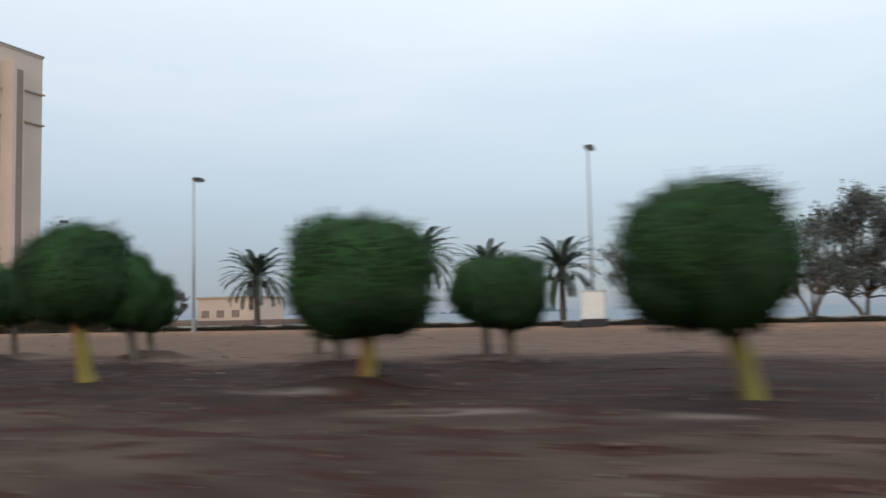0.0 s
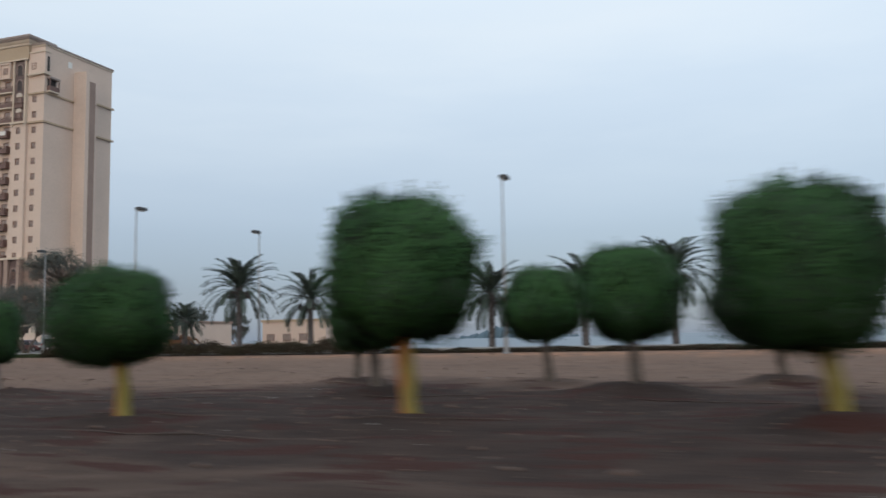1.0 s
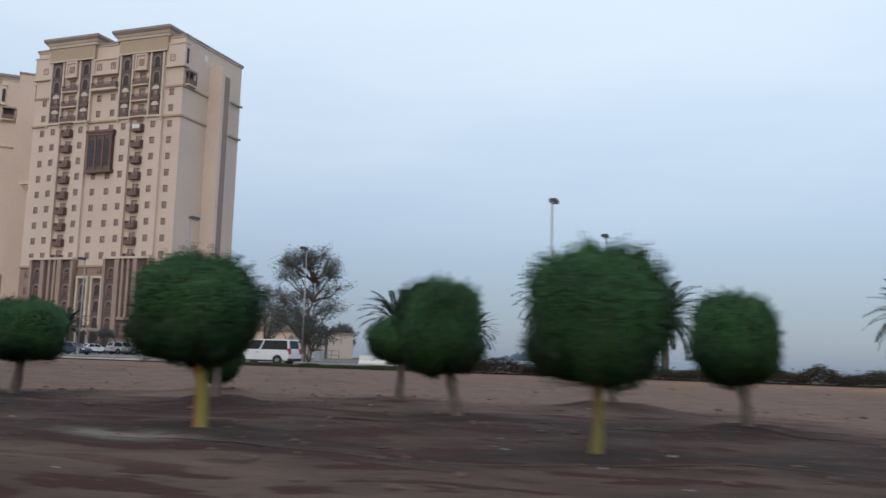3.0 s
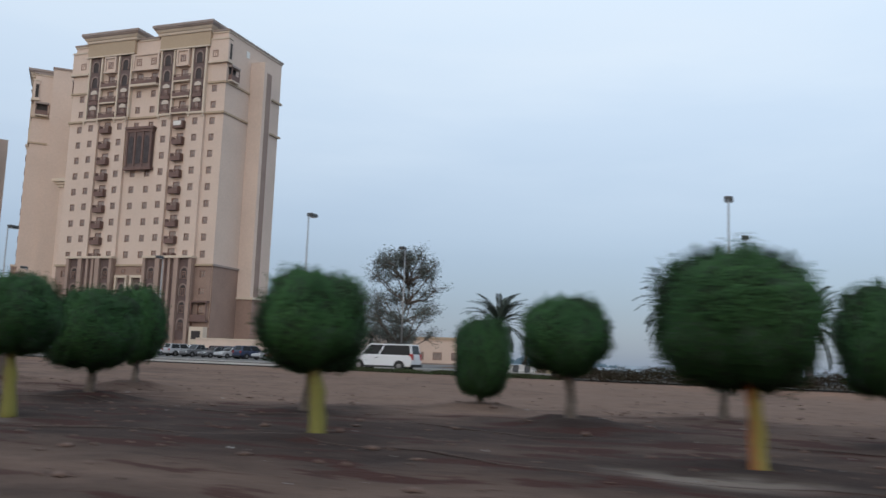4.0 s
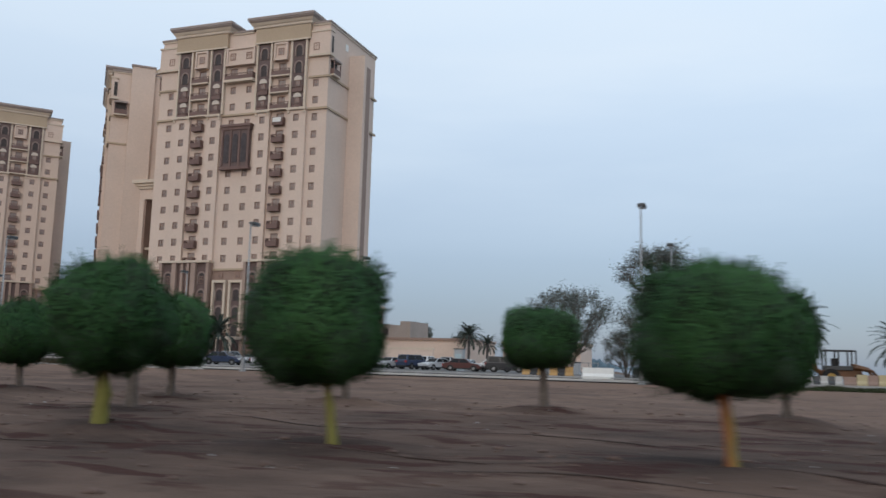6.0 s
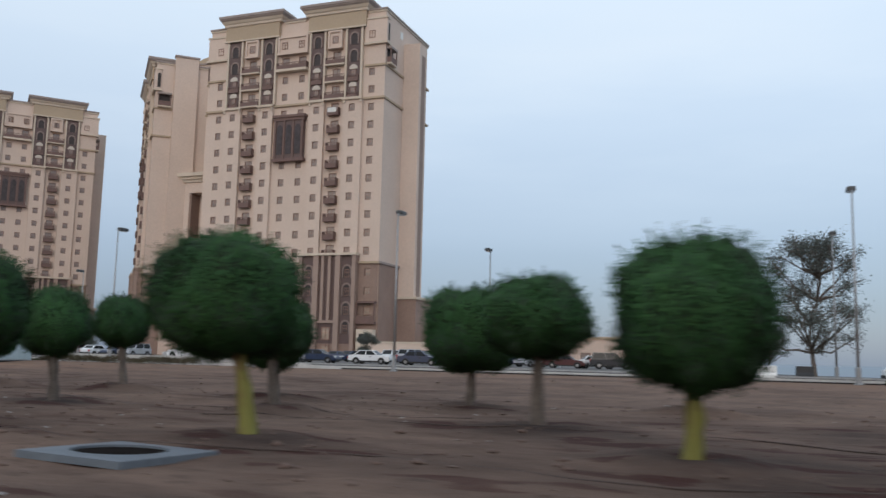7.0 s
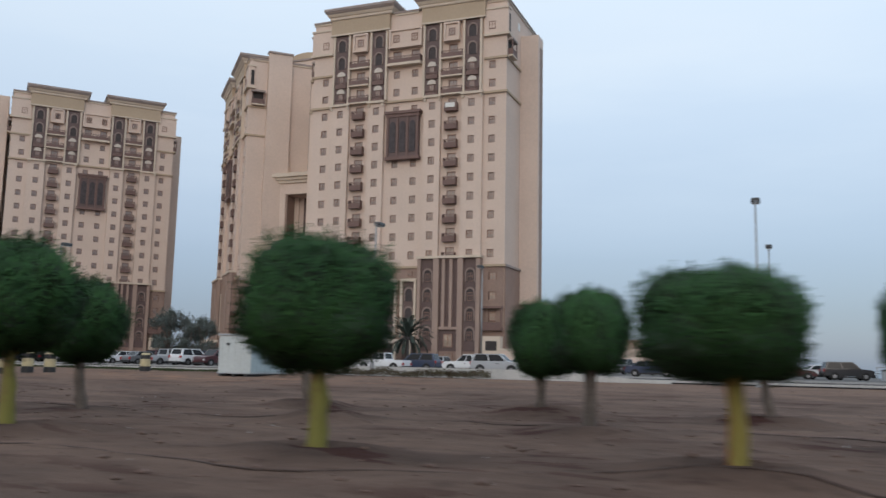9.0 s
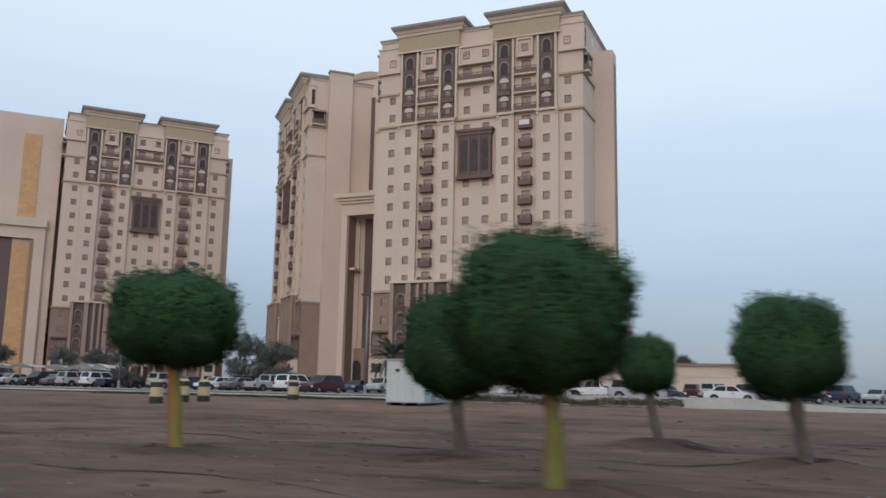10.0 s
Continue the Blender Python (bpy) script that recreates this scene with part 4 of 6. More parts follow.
pieces("slot_reveal", link, M_BASE, (-217.5, -216.9, 146.6, 146.797, 43.0, 63.6))
pieces("portal_cornice", link, M_TRIM, (-221.0, -203.7, 141.4, 146.69, 39.0, 39.6), (-221.4, -203.7, 141.0, 146.69, 39.6, 40.2), (-221.9, -203.7, 140.5, 146.69, 40.2, 41.0))
pieces("portal_pier", link, M_WALL, (-220.3, -218.3, 141.8, 146.69, 0.3, 38.999))
pieces("portal_lintel", link, M_WALL, (-218.299, -203.7, 141.8, 146.69, 36.6, 38.999))
pieces("portal_recess", link, M_DARK, (-218.29, -203.7, 146.4, 146.69, 0.3, 36.599))
pieces("portal_jamb", link, M_BASE, (-218.29, -217.9, 142.0, 146.39, 0.3, 36.5))
pieces("portal_column", link, M_WALL, (-218.6, -217.1, 145.4, 146.39, 9.2, 36.59))
pieces("portal_base", link, M_BASE, (-218.7, -215.0, 145.3, 146.39, 0.3, 9.19))
pieces("portal_ledge", link, M_TRIM, (-218.25, -216.6, 142.6, 145.39, 25.2, 25.7))
bm = bmesh.new()
n = 10
ar = [(-1.1, 0.3), *[(-1.1 * math.cos(math.pi * k / n), 5.4 + 1.3 * math.sin(math.pi * k / n)) for k in range(n + 1)], (1.1, 0.3)]
fa = [bm.verts.new((-216.9 + x, 145.22, z)) for x, z in ar]
ba = [bm.verts.new((-216.9 + x, 145.29, z)) for x, z in ar]
bm.faces.new(fa)
for k in range(len(ar)):
    bm.faces.new((fa[k], fa[(k + 1) % len(ar)], ba[(k + 1) % len(ar)], ba[k]))
part("arched_door", bm, M_VOID, link)
# gold glazed link beside the far tower
glink = empty("link_block", pose(-280.9, 151.62, 0.3, 0, 0, 48.75) @ Matrix.Scale(0.98, 4), "cream link building with gold glass strips", "building")
pieces("wall", glink, M_WALL, (-54.0, -20.36, 3.4, 20.0, 0.3, 65.5))
pieces("gold_glass", glink, M_GOLD, (-28.9, -25.1, 3.2, 3.39, 39.7, 60.6), (-29.4, -25.5, 3.2, 3.39, 2.0, 33.5))
pieces("portal_cornice", glink, M_TRIM, (-44.0, -22.2, 1.6, 3.19, 37.4, 39.6))
pieces("portal_pier", glink, M_WALL, (-24.7, -22.4, 2.2, 3.38, 0.3, 37.39))
pieces("portal_jamb", glink, M_BASE, (-25.4, -24.71, 2.4, 3.38, 0.3, 34.5))
pieces("portal_lintel", glink, M_WALL, (-36.2, -24.71, 2.3, 3.38, 34.51, 37.39))
pieces("portal_recess", glink, M_DARK, (-36.0, -29.5, 3.25, 3.39, 2.0, 34.5))

for k in range(9):
    pieces("mullion", glink, M_BAND, (-28.92, -25.08, 3.17, 3.199, 41.5 + 2.0 * k, 41.62 + 2.0 * k))
for k in range(15):
    pieces("mullion", glink, M_BAND, (-29.42, -25.48, 3.17, 3.199, 4.0 + 2.0 * k, 4.12 + 2.0 * k))

# low buildings beside the tower
low = empty("low_building", Matrix.Translation((0.4, 1.2, 0.1)), "low beige flat-roofed annexe building", "building")
bm = bmesh.new()
box(bm, -163.0, -141.5, 142.0, 162.0, 0.2, 5.6)
part("wall", bm, M_WALL, low)
bm = bmesh.new()
box(bm, -163.2, -141.3, 141.7, 162.3, 5.6, 6.1)
part("roof_edge", bm, M_BASE, low)
bm = bmesh.new()
box(bm, -162.9, -154.6, 146.0, 156.0, 6.1, 8.7)
M_ROOM = mat("weathered grey render", (0.34, 0.295, 0.265), 0.85, 0.1, 0.3, 4)
room = part("roof_room", bm, M_ROOM, low)
pieces("roof_parapet", room, M_ROOM, (-156.8, -154.6, 146.0, 156.0, 8.701, 9.5), (-162.9, -161.6, 146.0, 156.0, 8.701, 9.1))
pieces("room_opening", room, M_VOID, (-160.6, -159.4, 145.95, 145.999, 6.6, 8.0))
low2 = empty("boundary_wall", Matrix.Translation((0.3, 1.3, 0.0)), "cream boundary wall in front of the tower", "wall", kind="structure")
bm = bmesh.new()
box(bm, -164.0, -140.0, 121.0, 121.5, 0.3, 3.6)
part("wall", bm, M_WALL, low2)
bm = bmesh.new()
box(bm, -164.1, -139.9, 120.9, 121.6, 3.6, 3.9)
part("coping", bm, M_TRIM, low2)

# low vault and plant on the link's roof
bm = bmesh.new()
n = 10
ends = [[bm.verts.new((-222.5 + 9.0 * k / n, y_, 68.31 + 1.6 * math.sin(math.pi * (0.12 + 0.76 * k / n)))) for k in range(n + 1)] for y_ in (147.0, 149.8)]
feet = [[bm.verts.new((-222.5 + 9.0 * k / n, y_, 68.305)) for k in range(n + 1)] for y_ in (147.0, 149.8)]
for k in range(n):
    bm.faces.new((ends[0][k], ends[0][k + 1], ends[1][k + 1], ends[1][k]))
    bm.faces.new((feet[0][k], feet[0][k + 1], ends[0][k + 1], ends[0][k]))
    bm.faces.new((feet[1][k], feet[1][k + 1], ends[1][k + 1], ends[1][k]))
for k in (0, n):
    bm.faces.new((feet[0][k], feet[1][k], ends[1][k], ends[0][k]))
part("roof_vault", bm, M_BAND, link)
pieces("roof_plant", link, M_EAVE, (-224.2, -223.4, 147.6, 148.6, 66.7, 69.4), (-212.6, -211.2, 147.6, 149.0, 68.3, 69.2))

# pavilion on the point beyond the car park
pav = empty("pavilion", Matrix.Translation((-136.0, 184.5, 0.3)), "single-storey beige pavilion with a flat roof", "building")
bm = bmesh.new()
box(bm, -9.5, 9.2, 0.0, 14.0, -0.4, 6.0)
pw = part("wall", bm, M_WALL, pav)
bm = bmesh.new()
box(bm, -9.8, 9.5, -0.3, 14.3, 6.0, 6.6)
part("parapet", bm, M_BAND, pav)
for x_ in (-7.0, -2.2, 2.6):
    bm = bmesh.new()
    box(bm, x_ - 1.2, x_ + 1.2, -0.06, -0.002, 1.0, 2.9)
    wf = part("window", bm, M_FRAME, pav)
    bm = bmesh.new()
    box(bm, x_ - 1.05, x_ + 1.05, -0.09, -0.062, 1.15, 2.75)
    part("pane", bm, M_PANE, wf)
bm = bmesh.new()
box(bm, 5.6, 6.8, 4.0, 5.2, 6.6, 7.6)
ring_tube(bm, [(8.4, 3, 6.5), (8.4, 3, 9.4)], [0.06, 0.05], 6)
part("roof_plant", bm, M_BOXG, pav)
# ---------------- trees ----------------
RNG = np.random.default_rng(7)


def blob(seed, n_exp, squash):
    """Radius of a boxy clipped crown in a direction."""
    r = np.random.default_rng(seed)
    ph = r.uniform(0, 6.28, 6)

    def radius(d):
        x, y, z = d[:, 0], d[:, 1], d[:, 2]
        q = (np.abs(x) ** n_exp + np.abs(y) ** n_exp + np.abs(z * squash) ** n_exp) ** (-1 / n_exp)
        a = np.arctan2(y, x)
        q = q * (1 + 0.055 * np.sin(3 * a + ph[0] + 2 * z) + 0.05 * np.sin(5 * a + ph[1] - 4 * z) + 0.035 * np.sin(9 * a + 5 * z + ph[2]) + 0.04 * np.sin(7 * z + ph[3] + a))
        q = q * (1 + 0.03 * np.sin(11 * x + ph[4]) * np.sin(12 * y + ph[5]) * np.sin(10 * z + ph[0]) + 0.02 * np.sin(21 * x + 3 * z + ph[1]) * np.sin(19 * z + 2 * y + ph[2]))
        q = np.where(z < -0.25, q * (1 - 0.16 * np.clip((-z - 0.25) / 0.6, 0, 1)), q)
        return q

    return radius


def dirs(r, n):
    d = r.normal(size=(n, 3))
    return d / np.linalg.norm(d, axis=1, keepdims=True)


def leaf_quads(cent, axis_dir, side, length, width):
    """Pointed leaves, two triangles each, from centres, directions and sizes."""
    a = cent - axis_dir * length[:, None] / 2
    b = cent + axis_dir * length[:, None] / 2
    m1 = cent + side * width[:, None] / 2
    m2 = cent - side * width[:, None] / 2
    v = np.stack([a, m1, b, m2], 1).reshape(-1, 3)
    f_ = np.arange(len(cent) * 4).reshape(-1, 4)
    return v, f_


def crown_variant(seed, n_exp, taper=0.0):
    """taper: how much narrower the crown is at its foot."""
    r = np.random.default_rng(seed)
    rad = blob(seed, n_exp, r.uniform(0.98, 1.08))
    inner, shoots, each = 25000, 520, 16
    n = inner + shoots * each
    d = dirs(r, inner)
    depth = 1.0 - 0.16 * r.random(inner) ** 1.5 + 0.025 * r.standard_normal(inner)
    c = d * (rad(d) * depth)[:, None] * 0.5
    # young shoots stand out of the clipped face, more of them on top
    sd = dirs(r, shoots)
    sd[:, 2] = np.where(r.random(shoots) < 0.35, np.abs(sd[:, 2]), sd[:, 2])
    foot = sd * (rad(sd) * 0.95)[:, None] * 0.5
    out = sd + np.array([0, 0, 0.45]) + 0.35 * r.standard_normal((shoots, 3))
    out /= np.linalg.norm(out, axis=1, keepdims=True)
    long = r.uniform(0.035, 0.085, shoots) * (1 + 0.35 * (sd[:, 2] > 0.2))
    along = np.tile(np.linspace(0.0, 1.0, each), shoots)
    tip = np.repeat(foot, each, axis=0) + np.repeat(out * long[:, None], each, axis=0) * along[:, None]
    c = np.concatenate([c, tip + 0.006 * r.standard_normal(tip.shape)])
    d = np.concatenate([d, np.repeat(sd, each, axis=0)])
    c[:, :2] *= (1 - taper * (0.5 - c[:, 2]))[:, None]
    nrm = d + 0.2 * r.standard_normal((n, 3))
    nrm /= np.linalg.norm(nrm, axis=1, keepdims=True)
    ax = np.cross(nrm, r.standard_normal((n, 3))) + 0.35 * d + np.array([0, 0, 0.2])
    ax /= np.linalg.norm(ax, axis=1, keepdims=True)
    s = np.cross(ax, nrm)
    s /= np.linalg.norm(s, axis=1, keepdims=True)
    v, f_ = leaf_quads(c, ax, s, r.uniform(0.018, 0.036, n), r.uniform(0.009, 0.016, n))
    leaves = raw_mesh("leaves", v, f_, M_LEAF)
    soft_n = (0.7 * d + 0.3 * nrm) * np.array([1, 1, 2.3])
    soft_n /= np.linalg.norm(soft_n, axis=1, keepdims=True)
    leaves.normals_split_custom_set(np.repeat(soft_n, 4, axis=0).tolist())
    # added solid core that blocks the view through and darkens the leaf gaps
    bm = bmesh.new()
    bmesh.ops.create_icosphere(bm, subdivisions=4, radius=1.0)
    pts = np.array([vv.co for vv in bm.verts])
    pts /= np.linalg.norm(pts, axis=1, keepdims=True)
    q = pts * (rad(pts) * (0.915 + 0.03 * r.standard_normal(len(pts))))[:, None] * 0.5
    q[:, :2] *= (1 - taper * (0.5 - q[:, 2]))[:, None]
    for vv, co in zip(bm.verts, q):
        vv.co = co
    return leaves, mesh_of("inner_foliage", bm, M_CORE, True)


CROWNS = [crown_variant(11 + k, e) for k, e in enumerate((2.5, 3.4, 2.9, 2.3, 3.1, 2.7, 3.8))] + [crown_variant(23, 4.6, 0.13), crown_variant(24, 4.2, 0.12)]


def trunk_mesh(seed, material):
    r = np.random.default_rng(seed)
    bm = bmesh.new()
    pts, rad_ = [], []
    bend = r.uniform(-0.05, 0.05, 4)
    for k in range(8):
        z = -0.12 + 1.5 * k / 7
        pts.append((bend[0] * math.sin(2.2 * z) + bend[1] * z, bend[2] * math.sin(1.7 * z) + bend[3] * z, z))
        rad_.append(0.145 - 0.035 * k / 7 + 0.07 * math.exp(-1.6 * k) + 0.012 * math.sin(2.3 * k + seed))
    ring_tube(bm, pts, rad_, 10)
    for a in (0.5, 2.4, 4.6):
        e = Vector((math.cos(a), math.sin(a), 1.3)) * 0.42
        p0 = Vector(pts[6])
        ring_tube(bm, [p0, p0 + e * 0.6, p0 + e], [0.075, 0.055, 0.04], 7)
    for vv in bm.verts:
        vv.co += Vector((noise.noise(vv.co * 6 + Vector((seed, 0, 0))), noise.noise(vv.co * 6 + Vector((0, seed, 0))), 0)) * 0.055
    return mesh_of("trunk", bm, material, True)


TRUNKS = {0: [trunk_mesh(s, M_BARK) for s in (1, 2, 3)], 1: [trunk_mesh(s, M_BARKY) for s in (4, 5)], 2: [trunk_mesh(s, M_BARKO) for s in (6, 7)]}
WORDS = {0: "clipped round green tree with a bare grey trunk", 1: "clipped round green tree with a yellow painted trunk", 2: "clipped round green tree with an orange and yellow trunk"}

# which clipping some trees have: 3 a ball, 6 to 8 flat-topped blocks
FORM = {-2.67: 2, -9.91: 1, -16.75: 4, -23.67: 1, -31.08: 5, -37.05: 2, -43.5: 8, -49.65: 7, -46.7: 8, -75.84: 1, -56.92: 4, -64.56: 5, -72.25: 2, -79.49: 1, -88.2: 6, -94.84: 6, -100.26: 5, -107.65: 2, -114.3: 1, -121.35: 1, -127.77: 5, -134.8: 3, -143.94: 2, -110.97: 6, -114.53: 3}

for i, (tx, ty, tw, th, tclear, paint, lean) in enumerate(TOPIARY):
    gz = float(land_height(np.array([tx]), np.array([ty]), False)[0])
    tree = empty("clipped_tree", Matrix.Translation((tx, ty, gz)), WORDS[paint], "tree", "clipped trees in the sand")
    lv, core = CROWNS[FORM.get(tx, i % 7)]
    ch = th - tclear + 0.1
    thick = float(np.interp(tx, (-100, -96, -86, -82, -62, -57, -51, -43, -39, 10), (1.05, 0.62, 0.62, 1.0, 1.0, 0.7, 0.5, 0.55, 1.2, 1.3))) if paint else 1.05
    tk = place("trunk", TRUNKS[paint][i % len(TRUNKS[paint])], tree)
    tk.matrix_basis = Matrix.Rotation(-lean, 4, "Y") @ Matrix.Rotation(0.5 * math.sin(i * 1.7) if paint else i * 1.7, 4, "Z") @ Matrix.Diagonal((thick, thick, (tclear + 0.25) / 1.25, 1))
    cm = Matrix.Translation((-lean * (tclear + ch / 2), 0, tclear - 0.1 + ch / 2)) @ Matrix.Rotation(i * 2.3, 4, "Z") @ Matrix.Diagonal((tw * 0.965, tw * 0.965, ch * 0.985, 1))
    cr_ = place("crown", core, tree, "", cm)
    place("leaves", lv, cr_)


def ground_z(x, y):
    return float(land_height(np.array([float(x)]), np.array([float(y)]))[0])


# ---------------- palms and wild trees ----------------
def palm_crown(seed, n_frond=60, length=3.8):
    """Arching fronds, each a midrib with two rows of leaflets, and the stubs at their foot."""
    r = np.random.default_rng(seed)
    V, F_ = [], []
    cents, axs, sides, ls, ws = [], [], [], [], []
    for k in range(n_frond):
        az = 2.399 * k + r.uniform(-0.2, 0.2)
        rise = np.interp(k / n_frond, (0, 0.3, 0.65, 1), (1.45, 1.0, 0.4, -0.45)) + r.uniform(-0.1, 0.1)
        h = np.array([math.cos(az), math.sin(az), 0.0])
        L_ = length * r.uniform(0.86, 1.08)
        p = h * 0.12
        ang = rise
        seg = 17
        for j in range(seg):
            d = h * math.cos(ang) + np.array([0, 0, math.sin(ang)])
            q = p + d * L_ / seg
            side = np.cross(d, [0, 0, 1.0])
            side /= np.linalg.norm(side) + 1e-9
            up = np.cross(side, d)
            w = 0.045 * (1 - j / seg) + 0.008
            b = len(V)
            V += [p + side * w, p - side * w, q - side * w * 0.9, q + side * w * 0.9]
            F_.append((b, b + 1, b + 2, b + 3))
            if j > 2:
                for sgn in (-1, 1):
                    for m_ in (0.2, 0.53, 0.86):
                        c0 = p + (q - p) * m_
                        ll = 0.46 * math.sin(math.pi * min(1.0, (j - 0.6) / (seg - 0.6))) ** 0.5 + 0.14
                        a = side * sgn * 0.62 + d * 0.95 + up * r.uniform(0.1, 0.45) - np.array([0, 0, 0.15])
                        a /= np.linalg.norm(a)
                        cents.append(c0 + a * ll / 2)
                        axs.append(a)
                        s = np.cross(a, up + r.normal(size=3) * 0.15)
                        sides.append(s / np.linalg.norm(s))
                        ls.append(ll)
                        ws.append(0.07)
            p = q
            ang -= r.uniform(0.035, 0.08) * (1 + 0.5 * j / seg)
    v2, f2 = leaf_quads(np.array(cents), np.array(axs), np.array(sides), np.array(ls), np.array(ws))
    return raw_mesh("fronds", np.concatenate([np.array(V), v2]), np.concatenate([np.array(F_), f2 + len(V)]), M_PALM)


PALMC = [palm_crown(3), palm_crown(8, 54, 3.7), palm_crown(21, 52, 3.75)]


def palm_trunk(h):
    bm = bmesh.new()
    prof = []
    n = int(h / 0.16)
    for k in range(n + 1):
        z = -0.2 + (h + 0.2) * k / n
        prof.append((0.27 - 0.04 * k / n + 0.03 * (k % 2) + (0.1 if k < 2 else 0), z))
    prof += [(0.34, h + 0.05), (0.38, h + 0.35), (0.24, h + 0.75), (0.1, h + 0.9)]
    lathe(bm, prof, 12)
    return mesh_of("trunk", bm, M_PALMB)


def fruit_cluster(seed):
    """A hanging cluster under the crown."""
    r = random.Random(seed)
    bm = bmesh.new()
    a = r.uniform(-0.3, 0.3)
    c = Vector((math.cos(a) * 0.95, math.sin(a) * 0.95, -0.12 + r.uniform(-0.15, 0.15)))
    for j in range(9):
        e = c + Vector((r.gauss(0, 0.13), r.gauss(0, 0.13), r.gauss(0, 0.22)))
        bmesh.ops.create_icosphere(bm, subdivisions=1, radius=0.15, matrix=Matrix.Translation(e))
    ring_tube(bm, [(c.x * 0.25, c.y * 0.25, 0.5), (c.x * 0.75, c.y * 0.75, 0.55), (c.x, c.y, c.z)], [0.04, 0.035, 0.03], 5)
    return mesh_of("fruit_stalk", bm, M_PALMB)


CLUSTER = fruit_cluster(4)
PALMS = [(-69.7, 55.2, 5.8, 1.08, 0), (-61.0, 52.9, 4.3, 0.95, 1), (-44.1, 51.6, 4.3, 0.95, 0), (-36.2, 49.2, 4.4, 0.92, 2), (-30.3, 56.7, 5.8, 1.05, 0), (-17.4, 56.1, 4.2, 1, 1), (-24.4, 57.6, 4.3, 0.95, 2), (-85.8, 58.4, 4.2, 0.95, 2),
         (-78.0, 58.3, 3.1, 0.66, 1), (-138.7, 138.5, 6.0, 0.85, 0), (-135.4, 139.5, 4.4, 0.7, 2), (-176.4, 113.5, 4.8, 1.2, 1), (-192.0, 111.5, 5.0, 1.2, 2)]
for i, (px, py, ph, ps, pv) in enumerate(PALMS):
    palm = empty("palm_tree", Matrix.Translation((px, py, max(0.3, ground_z(px, py)))), "date palm with a rough trunk and drooping grey-green fronds", "palm tree", "palms along the road")
    tr_ = place("trunk", palm_trunk(ph - 0.4), palm)
    place("crown", PALMC[pv], palm, "", Matrix.Translation((0, 0, ph)) @ Matrix.Rotation(i * 1.9, 4, "Z") @ Matrix.Scale(ps, 4))
    if ps > 0.9:
        for k in range(4):
            place("fruit_stalk", CLUSTER, palm, "", Matrix.Translation((0, 0, ph - 0.25)) @ Matrix.Rotation(i * 0.7 + k * 1.6, 4, "Z") @ Matrix.Scale(ps, 4))


def wild_tree(seed, wide, low, clumps, leafy, clump, leaf, stems=1):
    """Stems, limbs and twigs as one mesh and a loose crown of small leaves; one metre high, wide metres across."""
    r = np.random.default_rng(seed)
    bm = bmesh.new()
    forks = []
    for k in range(stems):
        a = 2.4 * k + r.uniform(-0.4, 0.4)
        d = Vector((math.cos(a), math.sin(a), 0)) * (0.10 if stems > 1 else 0.03)
        p = [Vector((0, 0, -0.02)) + d * 0.15, d * 0.6 + Vector((0, 0, low * 0.45)), d * 1.3 + Vector((0, 0, low * 0.95))]
        ring_tube(bm, p, [0.021, 0.016, 0.013], 7, False)
        forks.append(p[-1])
        if stems == 1:
            q = p[-1]
            for h_ in (0.36, 0.52, 0.68):
                e = Vector((q.x + r.uniform(-0.05, 0.05), q.y + r.uniform(-0.05, 0.05), h_))
                ring_tube(bm, [q, q.lerp(e, 0.5) + Vector(r.normal(size=3) * 0.01), e], [0.0125 * (1 - h_ + 0.2), 0.011 * (1 - h_ + 0.15), 0.009 * (1 - h_ + 0.1)], 6, False)
                forks.append(e)
                q = e
    seeds = []
    for k in range(clumps):
        a = 2.399 * k + r.uniform(-0.3, 0.3)
        u = math.sqrt((k + 0.5) / clumps)
        top = 1.0 - clump * 0.6 - 0.30 * (1 - low) * u ** 2.2
        z = top if k % 2 == 0 else low + clump + (top - low - clump) * r.uniform(0.0, 0.75)
        seeds.append(Vector((u * (wide / 2 - clump * 0.6) * math.cos(a), u * (wide / 2 - clump * 0.6) * math.sin(a), z)) + Vector(r.normal(size=3) * 0.03))
    spots = []
    for c in seeds:
        f0 = min([q for q in forks if q.z < c.z - 0.1] or forks[:1], key=lambda q: (q - c).length)
        mid = f0.lerp(c, 0.5) + Vector((0, 0, -0.03)) + Vector(r.normal(size=3) * 0.02)
        ring_tube(bm, [f0, f0.lerp(mid, 0.55) + Vector((0, 0, 0.012)), mid, c], [0.009, 0.0075, 0.006, 0.003], 5, False)
        for _ in range(13):
            d = r.normal(size=3)
            d = d / np.linalg.norm(d) * clump * r.uniform(0.6, 1.15) * np.array([1, 1, 0.8])
            b0 = mid.lerp(c, r.uniform(0.45, 1.0))
            e = c + Vector(d)
            m_ = b0.lerp(e, 0.5) + Vector(r.normal(size=3) * 0.015)
            ring_tube(bm, [b0, m_, e], [0.0026, 0.0018, 0.001], 3, False)
            for q in (0.25, 0.5, 0.75, 1.0):
                spots.append(tuple(m_.lerp(e, q)))
    trunk_me = mesh_of("trunk", bm, M_BARK, True)
    tp = np.array(spots)
    pick = tp[r.integers(0, len(tp), leafy)] + r.normal(size=(leafy, 3)) * clump * 0.2
    ax = r.normal(size=(leafy, 3))
    ax /= np.linalg.norm(ax, axis=1, keepdims=True)
    s = np.cross(ax, r.normal(size=(leafy, 3)))
    s /= np.linalg.norm(s, axis=1, keepdims=True)
    v, f_ = leaf_quads(pick, ax, s, leaf * r.uniform(0.6, 1.3, leafy), leaf * 0.42 * r.uniform(0.7, 1.3, leafy))
